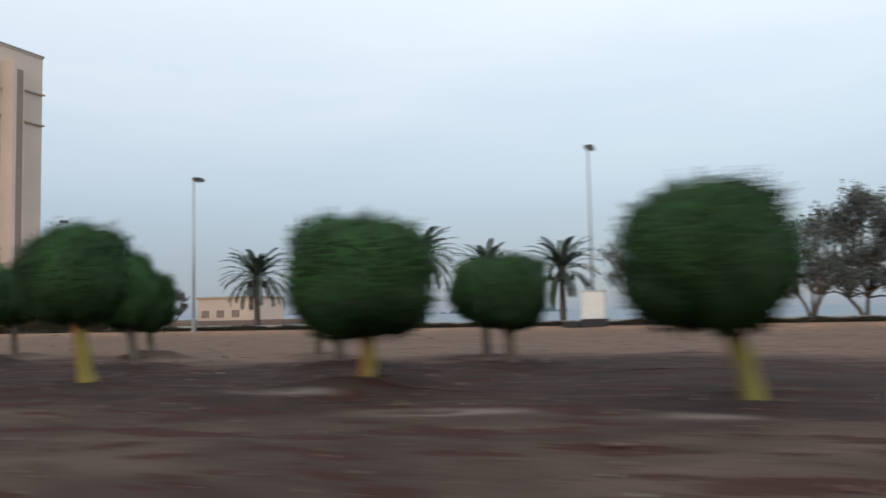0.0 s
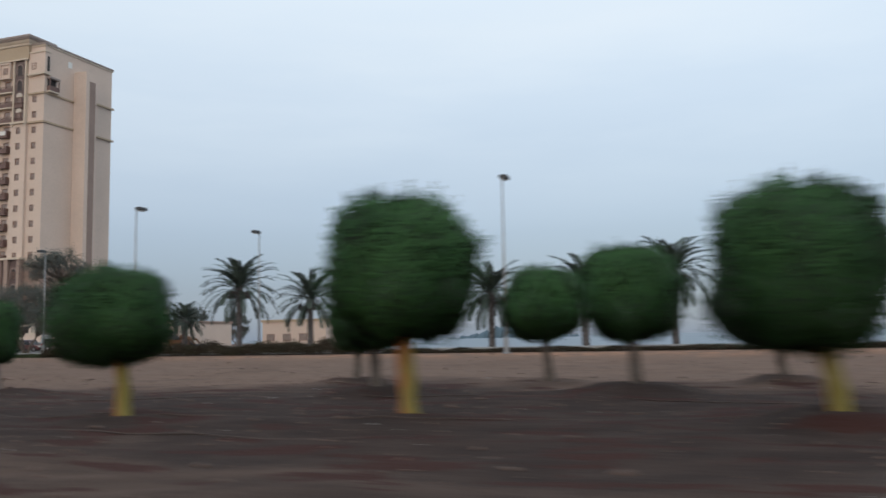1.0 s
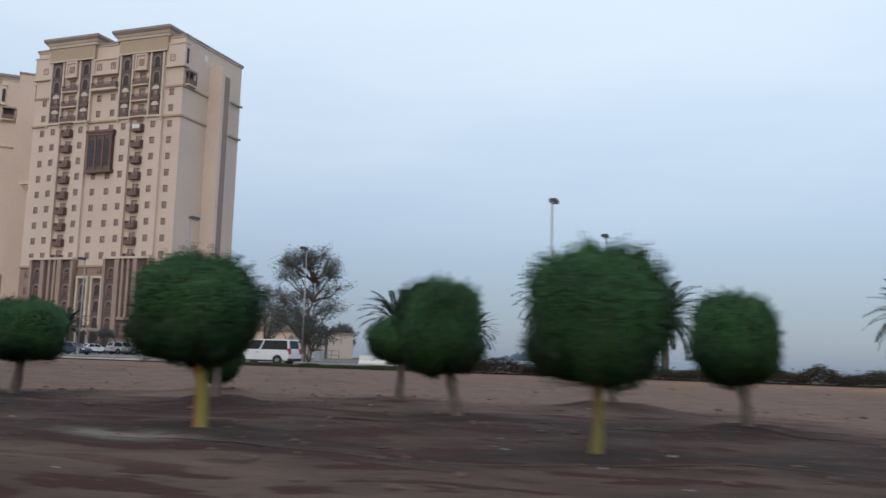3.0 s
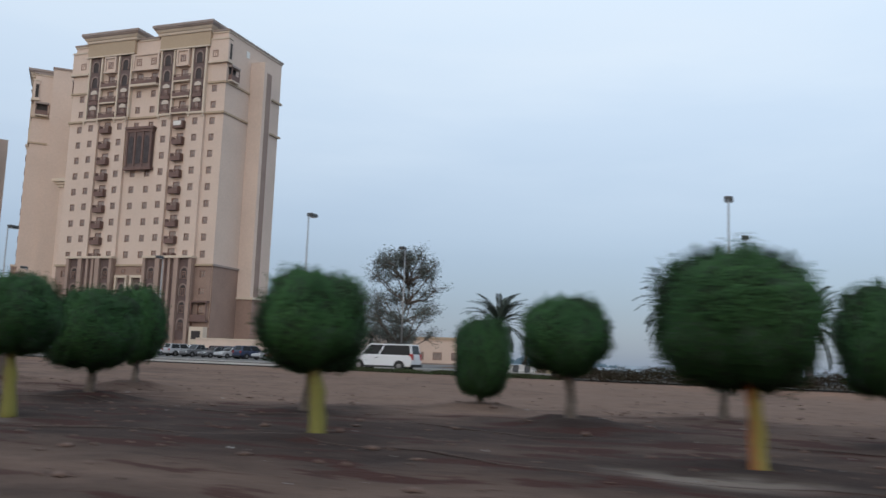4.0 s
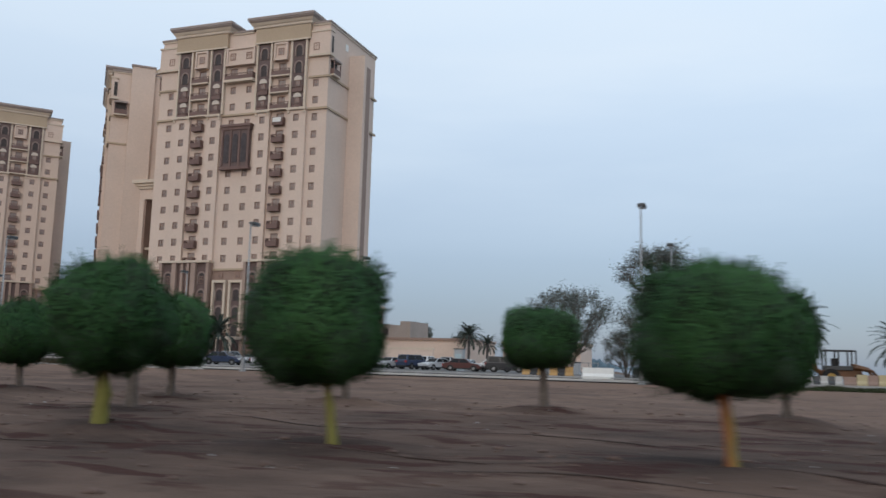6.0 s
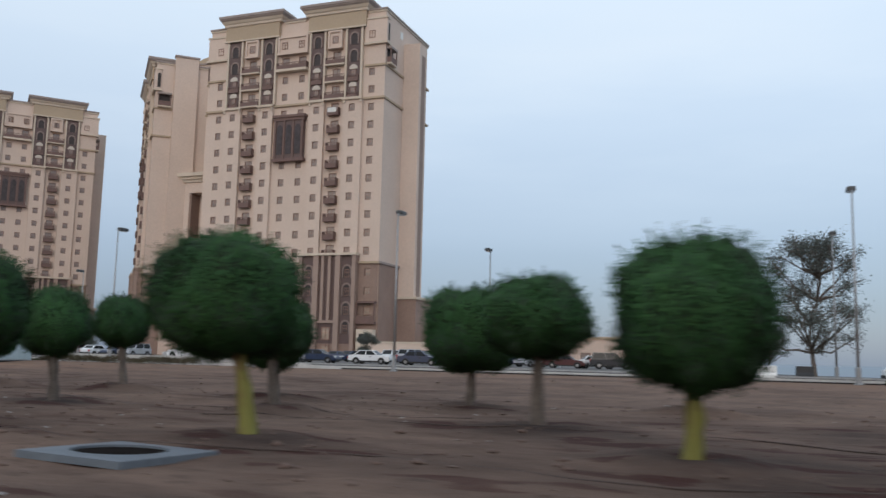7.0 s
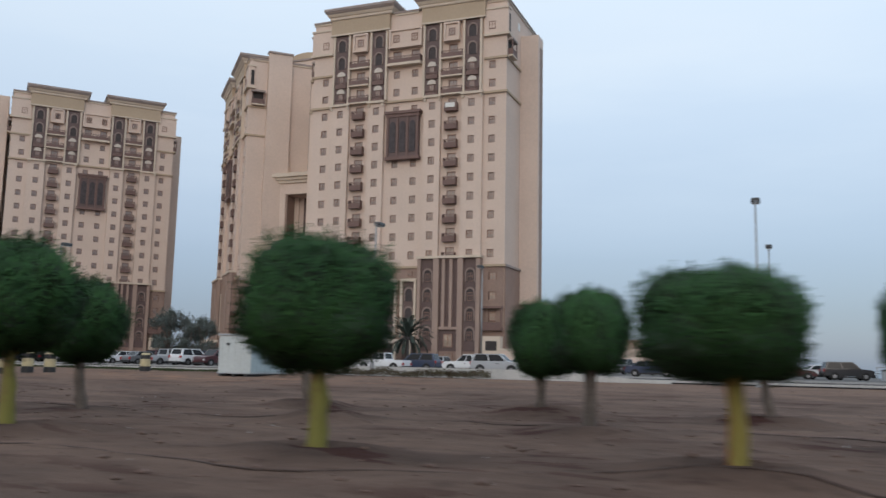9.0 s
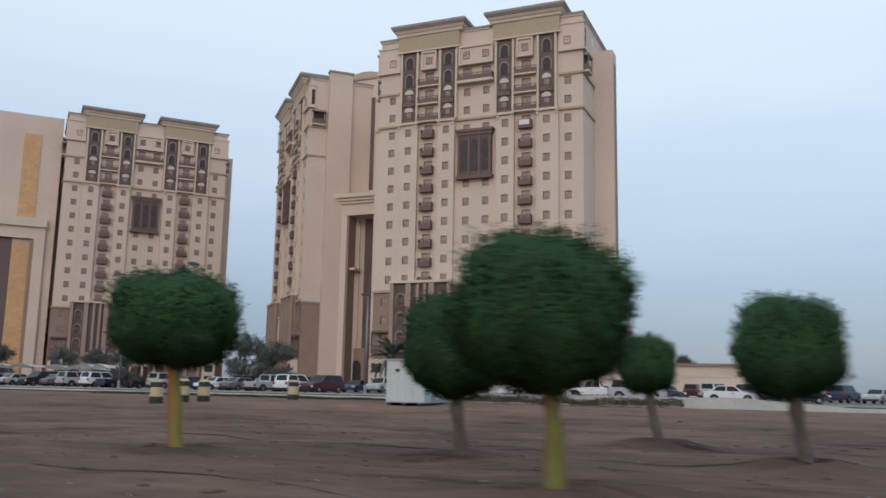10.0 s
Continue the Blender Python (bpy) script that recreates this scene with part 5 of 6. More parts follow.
    return trunk_me, raw_mesh("leaves", v, f_, M_OLIVE)


WILD = {"sparse": wild_tree(5, 0.70, 0.18, 46, 21000, 0.10, 0.014), "low": wild_tree(9, 1.05, 0.24, 38, 17000, 0.125, 0.019, 4), "full": wild_tree(14, 0.85, 0.16, 30, 12000, 0.12, 0.030, 2)}
# x, y, kind, height
for i, (wx, wy, kind, sc) in enumerate(((-168.0, 186.0, "full", 10.5), (-157.0, 190.0, "full", 9.0), (-95.7, 59.5, "sparse", 11.6), (-104.3, 64.3, "low", 8.4), (-99.4, 67.4, "low", 4.6), (-10.1, 53.2, "low", 7.3), (-5.8, 55.2, "low", 6.3), (-1.9, 54.2, "low", 5.5), (1.6, 52.5, "low", 7.2), (5.3, 53.6, "full", 9.4), (9.3, 52.6, "low", 7.7), (-209.6, 97.0, "full", 8.4), (-204.1, 97.4, "full", 7.2), (-263.7, 99.2, "full", 7.0), (-246.3, 97.0, "full", 6.4), (-272.9, 97.4, "full", 7.4), (-177.3, 94.0, "full", 8.4), (-173.6, 93.2, "low", 7.4), (-151.0, 95.0, "full", 4.2), (-199.5, 61.4, "full", 4.3), (-210.1, 103.6, "full", 6.1), (-240.4, 98.4, "full", 6.2))):
    wt = empty("wild_tree", pose(wx, wy, 0.45, 0, 0, i * 47), "thin grey-green tree with bare twigs" if kind != "full" else "grey-green bushy tree at the car park", "tree", "trees beyond the road")
    tk = place("trunk", WILD[kind][0], wt, "", Matrix.Scale(sc, 4))
    place("crown", WILD[kind][1], wt, "", Matrix.Scale(sc, 4))


def leafy_strip(name, xs, yfun, width, h, n, seed, material, label, zoff=0.0):
    """A low hedge: many small leaves over a rough core."""
    r = np.random.default_rng(seed)
    x = r.uniform(xs[0], xs[1], n)
    bumps = 0.75 + 0.25 * np.sin(x * 1.7 + 1.3 * np.sin(x * 0.6)) * np.cos(x * 0.37) + 0.1 * r.standard_normal(n)
    u = r.uniform(-1, 1, n)
    top = h * np.clip(bumps, 0.3, 1.2) * np.sqrt(np.clip(1 - u ** 4, 0, 1))
    z = top * np.sqrt(r.uniform(0.05, 1, n))
    y = np.array([yfun(a) for a in x]) + u * width / 2
    base = np.array([max(0.3, v) for v in land_height(x, y)]) + zoff
    ax = r.normal(size=(n, 3)) + np.array([0, 0, 0.7])
    ax /= np.linalg.norm(ax, axis=1, keepdims=True)
    s = np.cross(ax, r.normal(size=(n, 3)))
    s /= np.linalg.norm(s, axis=1, keepdims=True)
    v, f_ = leaf_quads(np.stack([x, y, base + z], -1), ax, s, r.uniform(0.09, 0.2, n), r.uniform(0.04, 0.08, n))
    return tagged(new(name, raw_mesh(name, v, f_, material)), label, "hedge", kind="stuff")


leafy_strip("hedge", (-76.5, -47.0), lambda x: near_edge(x) - 1.1, 1.3, 1.05, 30000, 4, M_HEDGE, "low brown-green hedge along the road")
leafy_strip("hedge", (-47.0, 14.0), lambda x: near_edge(x) - 0.9, 0.8, 0.34, 24000, 5, M_HEDGE, "thin low strip of dark planting by the kerb")
leafy_strip("grass", (-93.0, -76.0), lambda x: near_edge(x) - 0.8, 1.5, 0.28, 12000, 6, M_GRASS, "short green grass verge by the kerb")
leafy_strip("shrubs", (-153.0, -138.0), lambda x: near_edge(x) - 2.2, 1.0, 0.6, 6500, 7, M_DRY, "sparse dry shrubs in front of the low wall")
leafy_strip("grass", (-182.0, -154.0), lambda x: near_edge(x) - 2.0, 3.0, 0.14, 8000, 8, M_GRASS, "patchy green grass near the road")
# far shore woods: a lumpy ridge of tree tops
r_ = np.random.default_rng(31)
us, vs = np.linspace(-1, 1, 120), np.linspace(0, 1, 9)
U, Vv = np.meshgrid(us, vs, indexing="ij")
crest = (16 * np.exp(-(U / 0.42) ** 2) + 5) * (1 - U ** 4) + 1.6 * np.sin(U * 37) + 1.1 * np.sin(U * 83 + 1) + r_.normal(0, 0.7, U.shape)
wx_ = -330 + 95 * U
wy_ = 1150 + 26 * Vv + r_.normal(0, 1.0, U.shape)
wz_ = -1.5 + np.clip(crest, 0.5, None) * np.sin(math.pi * np.clip(Vv, 0.0, 1.0)) ** 0.6
ids = np.arange(U.size).reshape(U.shape)
fq = np.stack([ids[:-1, :-1], ids[1:, :-1], ids[1:, 1:], ids[:-1, 1:]], -1).reshape(-1, 4)
tagged(new("far_woods", raw_mesh("far_woods", np.stack([wx_, wy_, wz_], -1).reshape(-1, 3), fq, M_FAR, True)), "hazy blue-green woods on the far shore", "woods", kind="stuff")


# ---------------- street furniture ----------------
def lamp_post(x, y, toward, h=10.6, label="tall grey street lamp with one flat head"):
    z0 = max(0.45, ground_z(x, y))
    lp = empty("street_lamp", Matrix.Translation((x, y, z0)), label, "street lamp", "street lamps")
    bm = bmesh.new()
    lathe(bm, [(0.24, -0.1), (0.24, 0.06), (0.15, 0.1), (0.15, 0.9), (0.12, 0.95)], 12)
    part("base", bm, M_STEEL, lp)
    bm = bmesh.new()
    ring_tube(bm, [(0, 0, 0.9), (0, 0, h * 0.5), (0, 0, h)], [0.085, 0.07, 0.05], 10)
    part("pole", bm, M_STEEL, lp, smooth=True)
    bm = bmesh.new()
    ring_tube(bm, [(0, 0, h - 0.1), (0, 0.25 * toward, h + 0.02)], [0.05, 0.045], 8)
    part("arm", bm, M_STEEL, lp)
    bm = bmesh.new()
    box(bm, -0.24, 0.24, min(0.1 * toward, 0.95 * toward), max(0.1 * toward, 0.95 * toward), h - 0.03, h + 0.22)
    hd = part("lamp_head", bm, M_LAMPHEAD, lp, bevel=0.05)
    bm = bmesh.new()
    box(bm, -0.19, 0.19, min(0.2 * toward, 0.85 * toward), max(0.2 * toward, 0.85 * toward), h - 0.05, h - 0.031)
    part("lens", bm, M_HEADL, hd)
    return lp


for lx, ly, lh in ((-11.1, 34.1, 10.3), (-38.23, 34.2, 10.4), (-66.0, 36.0, 10.6), (-94.5, 39.0, 10.85), (-121.95, 38.5, 10.45), (-146.5, 40.0, 10.3), (-172.8, 38.2, 9.4), (15.3, 34.2, 10.3)):
    lamp_post(lx, ly, 1, lh)
for lx, ly, lh in ((-65.25, 51.4, 10.45), (-94.36, 56.7, 10.7), (-121.5, 57.6, 10.2), (-147.5, 65.5, 10.1), (-170.5, 62.0, 9.5), (-199.0, 60.0, 9.6)):
    lamp_post(lx, ly, -1, lh)

# speed camera mast with a box
mast = empty("camera_mast", Matrix.Translation((-6.14, 35.56, 0.45)), "thick grey traffic camera mast with a dark box", "camera mast")
bm = bmesh.new()
ring_tube(bm, [(0, 0, -0.1), (0, 0, 6.6), (-0.05, 0, 7.4), (-0.3, 0, 7.85), (-0.6, 0, 7.9)], [0.34, 0.27, 0.27, 0.25, 0.2], 14)
part("mast", bm, M_STEEL, mast, smooth=True)
bm = bmesh.new()
box(bm, -1.5, -0.55, -0.35, 0.35, 5.75, 6.55)
bx = part("camera_box", bm, M_LAMPHEAD, mast, bevel=0.05)
bm = bmesh.new()
box(bm, -1.58, -0.5, -0.4, 0.4, 6.55, 6.65)
part("box_lid", bm, M_BLACK, bx)
bm = bmesh.new()
for z in (6.7, 7.0, 7.3, 7.6):
    box(bm, -0.75, -0.3, -0.06, 0.06, z, z + 0.08)
box(bm, -0.62, -0.54, -0.05, 0.05, 6.66, 8.2)
part("bracket", bm, M_LAMPHEAD, mast)

cab = empty("utility_cabinet", Matrix.Translation((-10.76, 32.41, ground_z(-10.76, 32.41))), "white utility cabinet on a black plinth", "cabinet")
bm = bmesh.new()
box(bm, -0.62, 0.62, -0.4, 0.4, 0.42, 1.95)
part("body", bm, M_WHITE, cab, bevel=0.03)
bm = bmesh.new()
box(bm, -0.68, 0.68, -0.46, 0.46, -0.1, 0.42)
box(bm, -1.7, -0.75, -0.4, 0.3, -0.1, 0.3)
part("plinth", bm, M_BLACK, cab)
bm = bmesh.new()
box(bm, -0.66, 0.66, -0.44, 0.44, 1.95, 2.0)
part("lid", bm, M_BOXW, cab)

# site cabin
cabin = empty("site_cabin", Matrix.Translation((-152.6, 35.1, ground_z(-152.6, 35.1))), "white sheet-metal site cabin standing on the sand", "cabin")
body = part("body", box_bm(-1.2, 1.2, -2.1, 2.1, 0.16, 2.46), M_BOXW, cabin, bevel=0.02)
part("roof", box_bm(-1.27, 1.27, -2.17, 2.17, 2.461, 2.58), M_BOXG, cabin, bevel=0.02)
part("sill_rail", box_bm(-1.24, 1.24, -2.14, 2.14, 0.1, 0.158), M_BOXG, cabin)
# separate side sheet: shading of this face is mostly put into its colour
side = part("side_panel", box_bm(1.201, 1.22, -2.06, 2.06, 0.2, 2.44), M_BOXB, cabin, "blue-grey side sheet, tinted and darkened as the shaded side")
for k in range(9):
    y_ = -1.9 + k * 0.475
    part("rib", box_bm(1.2205, 1.24, y_ - 0.03, y_ + 0.03, 0.2, 2.44), M_BOXB, side)
for k in range(5):
    x_ = -0.96 + k * 0.48
    part("rib", box_bm(x_ - 0.03, x_ + 0.03, -2.125, -2.101, 0.2, 2.44), M_BOXW, body)
part("air_vent", box_bm(-0.6, -0.36, -2.16, -2.126, 1.85, 2.02), M_LAMPHEAD, cabin, "small dark vent")
for sx in (-0.95, 0.0, 0.95):
    part("skid", box_bm(sx - 0.12, sx + 0.12, -2.2, 2.2, -0.1, 0.098), M_BLACK, cabin)

# low wall along the road
bm = bmesh.new()
N_ = 14
pr = [(-154.0 + 27 * k / N_) for k in range(N_ + 1)]
tops = [1.12 - (0.55 * max(0, k - 10) / 4) for k in range(N_ + 1)]
ringsw = [[bm.verts.new((x, near_edge(x) - 0.9 + dy, z)) for dy, z in ((0, 0.1), (0.3, 0.1), (0.3, t_), (0, t_))] for x, t_ in zip(pr, tops)]
for a, b in zip(ringsw, ringsw[1:]):
    for k in range(4):
        bm.faces.new((a[k], a[(k + 1) % 4], b[(k + 1) % 4], b[k]))
bm.faces.new(ringsw[0][::-1])
bm.faces.new(ringsw[-1])
tagged(part("low_wall", bm, M_WEATH), "low white rendered wall along the road edge", "wall", kind="structure")


def bollard(x, y):
    b = empty("bollard", Matrix.Translation((x, y, ground_z(x, y))), "stout black and cream banded concrete bollard", "bollard", "striped bollards")
    for z0, z1, r0, r1, m_ in ((-0.1, 0.36, 0.37, 0.36, M_BLACK), (0.36, 0.86, 0.35, 0.34, M_CREAMB), (0.86, 1.14, 0.34, 0.33, M_BLACK), (1.14, 1.27, 0.33, 0.24, M_CREAMB)):
        bm = bmesh.new()
        lathe(bm, [(r0, z0), (r0, z0 + 0.02), (r1, z1)], 16)
        part("band", bm, m_, b)


for bx_, by_ in ((-164.35, 26.0), (-163.95, 27.7), (-163.6, 29.1), (-161.7, 35.6)):
    bollard(bx_, by_)


def barrier(x, y, rz, colours, length=2.0, words="concrete road barrier block", tall=0.85):
    b = empty("road_barrier", pose(x, y, ROAD_Z + 0.02, 0, 0, rz), words, "barrier", "road barriers")
    n = len(colours)
    for k, m_ in enumerate(colours):
        bm = bmesh.new()
        x0, x1 = -length / 2 + length * k / n, -length / 2 + length * (k + 1) / n - (0.0 if k == n - 1 else 0.002)
        prof = [(-0.3, -0.05), (-0.3, 0.18), (-0.14, 0.47 * tall), (-0.1, tall), (0.1, tall), (0.14, 0.47 * tall), (0.3, 0.18), (0.3, -0.05)]
        a = [bm.verts.new((x0, p, z)) for p, z in prof]
        c = [bm.verts.new((x1, p, z)) for p, z in prof]
        for q in range(8):
            bm.faces.new((a[q], a[(q + 1) % 8], c[(q + 1) % 8], c[q]))
        bm.faces.new(a[::-1])
        bm.faces.new(c)
        part("block", bm, m_, b)


for x_ in (-105.3, -103.0):
    barrier(x_, 55.7, 4, (M_BYEL, M_BLACK, M_BYEL), 1.9, "yellow and black striped concrete barrier")
barrier(-99.7, 53.8, 3, (M_WHITE,), 2.4, "white painted concrete barrier")
barrier(-96.6, 54.8, 10, (M_BLACK,), 1.2, "dark plastic road barrier block")
for x_, cols, ln, tl in ((-84.35, M_WEATH, 0.48, 0.72), (-83.85, M_LAMPHEAD, 0.48, 0.7), (-83.35, M_WEATH, 0.48, 0.72), (-82.85, M_LAMPHEAD, 0.48, 0.7), (-82.35, M_WEATH, 0.48, 0.72), (-81.6, M_BASE, 0.85, 0.7), (-80.78, M_CREAMB, 0.7, 0.88), (-80.05, M_BASE, 0.68, 0.85), (-79.32, M_CREAMB, 0.7, 0.88), (-78.62, M_BLACK, 0.55, 0.55), (-77.21, M_CONC, 1.3, 0.35)):
    barrier(x_, 57.2, 0, (cols,), ln, "painted concrete barrier by the parked digger", tl)
barrier(-87.3, 57.2, 0, (M_WHITE,), 2.6, "white painted concrete barrier")

# backhoe loader
dig = empty("backhoe_loader", pose(-81.76, 61.93, 0.5, 0, 0, 8), "orange and black backhoe loader parked by the shore", "digger")
part("chassis", box_bm(-1.5, 1.4, -0.55, 0.55, 0.6, 1.25), M_DIG, dig, bevel=0.05)
bm = bmesh.new()
hood = [(0.75, 1.25), (1.95, 1.25), (1.95, 1.5), (0.75, 1.8)]
ha, hb = [[bm.verts.new((x, y, z)) for x, z in hood] for y in (-0.45, 0.45)]
for k in range(4):
    bm.faces.new((ha[k], ha[(k + 1) % 4], hb[(k + 1) % 4], hb[k]))
bm.faces.new(ha[::-1])
bm.faces.new(hb)
part("bonnet", bm, M_DIG, dig, bevel=0.04)
cabf = part("cab_base", box_bm(-1.35, 0.7, -0.72, 0.72, 1.251, 1.6), M_LAMPHEAD, dig, bevel=0.03)
for x in (-1.3, -0.35, 0.62):
    for y in (-0.66, 0.66):
        part("cab_post", box_bm(x - 0.05, x + 0.05, y - 0.05, y + 0.05, 1.601, 2.72), M_BLACK, cabf)
part("cab_roof", box_bm(-1.5, 0.85, -0.82, 0.82, 2.721, 2.86), M_LAMPHEAD, cabf, bevel=0.04)
part("seat", box_bm(-0.75, -0.25, -0.25, 0.25, 1.601, 2.2), M_BLACK, cabf, bevel=0.06)
bm = bmesh.new()
ring_tube(bm, [(1.15, 0.25, 1.6), (1.15, 0.25, 2.85)], [0.06, 0.05], 8)
part("exhaust", bm, M_BLACK, dig)
for y in (-0.6, 0.6):
    bm = bmesh.new()
    ring_tube(bm, [(0.85, y, 1.5), (2.1, y, 1.25), (2.6, y, 0.65)], [0.12, 0.12, 0.1], 6)
    part("loader_arm", bm, M_DIG, dig)
bm = bmesh.new()
bk = [(2.45, 0.1), (3.1, 0.05), (3.15, 0.3), (2.75, 0.8), (2.5, 0.8)]
ka, kb = [[bm.verts.new((x, y, z)) for x, z in bk] for y in (-0.95, 0.95)]
for k in range(5):
    bm.faces.new((ka[k], ka[(k + 1) % 5], kb[(k + 1) % 5], kb[k]))
bm.faces.new(ka[::-1])
bm.faces.new(kb)
part("bucket", bm, M_BLACK, dig)
bm = bmesh.new()
ring_tube(bm, [(-1.4, 0, 0.95), (-1.95, 0, 1.3), (-2.15, 0, 2.4), (-2.05, 0, 3.5)], [0.2, 0.2, 0.17, 0.12], 6)
part("rear_boom", bm, M_DIG, dig)
bm = bmesh.new()
ring_tube(bm, [(-2.05, 0.02, 3.4), (-2.4, 0.02, 2.2), (-2.5, 0.02, 1.1)], [0.1, 0.12, 0.09], 6)
dp = part("dipper", bm, M_DIG, dig)
part("rear_bucket", box_bm(-2.75, -2.3, -0.35, 0.35, 0.6, 1.1), M_BLACK, dp, bevel=0.06)
for wx, wr in ((-0.95, 0.68), (1.2, 0.5)):
    for s in (-0.75, 0.75):
        bm = bmesh.new()
        lathe(bm, [(wr * 0.55, -0.17), (wr, -0.14), (wr, 0.14), (wr * 0.55, 0.17)], 18)
        wh = part("wheel", bm, M_TYRE, dig, at=pose(wx, s, wr, 90))
        bm = bmesh.new()
        lathe(bm, [(wr * 0.5, -0.18), (wr * 0.5, 0.18)], 14)
        part("rim", bm, M_YELLOW, wh)

# ---------------- vehicles ----------------
PROFILES = {
    # lower body outline, glasshouse (bottom x0, x1, top x0, x1, z0, z1), wheelbase ends, wheel radius, width
    "sedan": ([(-2.3, 0.35), (-2.32, 0.78), (-2.2, 0.92), (-1.3, 0.98), (1.0, 0.95), (2.1, 0.8), (2.3, 0.62), (2.28, 0.3)], (-1.75, 1.05, -1.05, 0.35, 0.95, 1.43), (-1.35, 1.4), 0.32, 1.78),
    "suv": ([(-2.35, 0.42), (-2.38, 1.0), (-2.3, 1.1), (1.0, 1.12), (2.15, 1.0), (2.35, 0.8), (2.33, 0.38)], (-2.28, 1.15, -2.0, 0.35, 1.1, 1.78), (-1.4, 1.45), 0.38, 1.88),
    "pickup": ([(-2.6, 0.45), (-2.62, 1.05), (-0.6, 1.06), (1.1, 1.08), (2.4, 1.0), (2.6, 0.8), (2.58, 0.4)], (-0.65, 1.25, -0.45, 0.5, 1.06, 1.75), (-1.6, 1.7), 0.38, 1.85),
    "minibus": ([(-2.5, 0.32), (-2.54, 0.7), (-2.52, 1.12), (1.35, 1.12), (2.2, 0.92), (2.52, 0.7), (2.55, 0.4), (2.45, 0.28)], (-2.5, 1.62, -2.34, 0.85, 1.1, 1.93), (-1.55, 1.62), 0.35, 1.92),
}
CARMESH = {}


def car_meshes(kind):
    if kind in CARMESH:
        return CARMESH[kind]
    prof, (b0, b1, t0, t1, z0, z1), (w0, w1), wr, wd = PROFILES[kind]
    hw = wd / 2
    out = {}
    bm = bmesh.new()
    prof2 = list(prof)
    a = [bm.verts.new((x, -hw, z)) for x, z in prof2]
    c = [bm.verts.new((x, hw, z)) for x, z in prof2]
    n = len(prof2)
    for q in range(n):
        bm.faces.new((a[q], a[(q + 1) % n], c[(q + 1) % n], c[q]))
    bm.faces.new(a[::-1])
    bm.faces.new(c)
    bmesh.ops.bevel(bm, geom=bm.edges[:], offset=0.07, segments=2, affect="EDGES")
    # glasshouse body
    th = hw - 0.2
    vs = [bm.verts.new(p) for p in ((b0, -hw + 0.06, z0 - 0.04), (b1, -hw + 0.06, z0 - 0.04), (b1, hw - 0.06, z0 - 0.04), (b0, hw - 0.06, z0 - 0.04), (t0, -th, z1), (t1, -th, z1), (t1, th, z1), (t0, th, z1))]
    fs = [bm.faces.new([vs[k] for k in q]) for q in ((0, 1, 5, 4), (1, 2, 6, 5), (2, 3, 7, 6), (3, 0, 4, 7), (4, 5, 6, 7))]
    out["body"] = bm
    # glass, slightly proud
    def quad(p, q, u0, u1, v0, v1, off):
        """p, q: lower and upper edge as two points each."""
        (pa, pb), (qa, qb) = p, q
        lerp = lambda a_, b_, k: Vector(a_).lerp(Vector(b_), k)
        lo0, lo1 = lerp(pa, pb, u0), lerp(pa, pb, u1)
        hi0, hi1 = lerp(qa, qb, u0), lerp(qa, qb, u1)
        pts = [lo0.lerp(hi0, v0), lo1.lerp(hi1, v0), lo1.lerp(hi1, v1), lo0.lerp(hi0, v1)]
        nrm = (pts[1] - pts[0]).cross(pts[3] - pts[0]).normalized() * off
        g = bmesh.new()
        f1 = [g.verts.new(x + nrm) for x in pts]
        f0 = [g.verts.new(x - nrm * 0.5) for x in pts]
        g.faces.new(f1)
        for k in range(4):
            g.faces.new((f1[k], f1[(k + 1) % 4], f0[(k + 1) % 4], f0[k]))
        return g

    P_ = [tuple(v.co) for v in vs]
    out["windscreen"] = quad((P_[1], P_[2]), (P_[5], P_[6]), 0.07, 0.93, 0.12, 0.93, 0.012)
    out["rear_window"] = quad((P_[3], P_[0]), (P_[7], P_[4]), 0.1, 0.9, 0.2, 0.9, 0.012)
    cuts = ((0.03, 0.62), (0.65, 0.96)) if kind == "minibus" else ((0.06, 0.48), (0.52, 0.94))
    for k, (u0, u1) in enumerate(cuts):
        out[f"side_window_{k}l"] = quad((P_[0], P_[1]), (P_[4], P_[5]), u0, u1, 0.1, 0.9, 0.012)
        out[f"side_window_{k}r"] = quad((P_[2], P_[3]), (P_[6], P_[7]), 1 - u1, 1 - u0, 0.1, 0.9, 0.012)
    me = {k: mesh_of(k, g, M_CARG) for k, g in out.items() if k != "body"}
    bmesh.ops.recalc_face_normals(out["body"], faces=out["body"].faces[:])
    bm_body = bpy.data.meshes.new("body")
    out["body"].to_mesh(bm_body)
    out["body"].free()
    g = bmesh.new()
    lathe(g, [(wr * 0.6, -0.1), (wr, -0.1), (wr, 0.1), (wr * 0.6, 0.1)], 18)
    tyre = mesh_of("tyre", g, M_TYRE)
    g = bmesh.new()
    lathe(g, [(wr * 0.3, -0.112), (wr * 0.52, -0.105), (wr * 0.52, 0.105), (wr * 0.3, 0.112)], 12)
    rim = mesh_of("rim", g, M_RIM)

    def lightbox(x0, x1, y0, y1, z0_, z1_, m_, nm):
        g_ = bmesh.new()
        box(g_, x0, x1, y0, y1, z0_, z1_)
        return mesh_of(nm, g_, m_)

    zt = 0.95 if kind in ("minibus", "suv") else 0.7
    xb, xf = prof[1][0], prof[-2][0]
    lamps = []
    for s in (-1, 1):
        y0, y1 = sorted((s * (hw - 0.3), s * (hw - 0.02)))
        lamps.append(("tail_lamp", lightbox(xb - 0.015, xb + 0.2, y0, y1, zt - 0.12, zt + (0.3 if kind == "minibus" else 0.12), M_TAIL, "tail_lamp")))
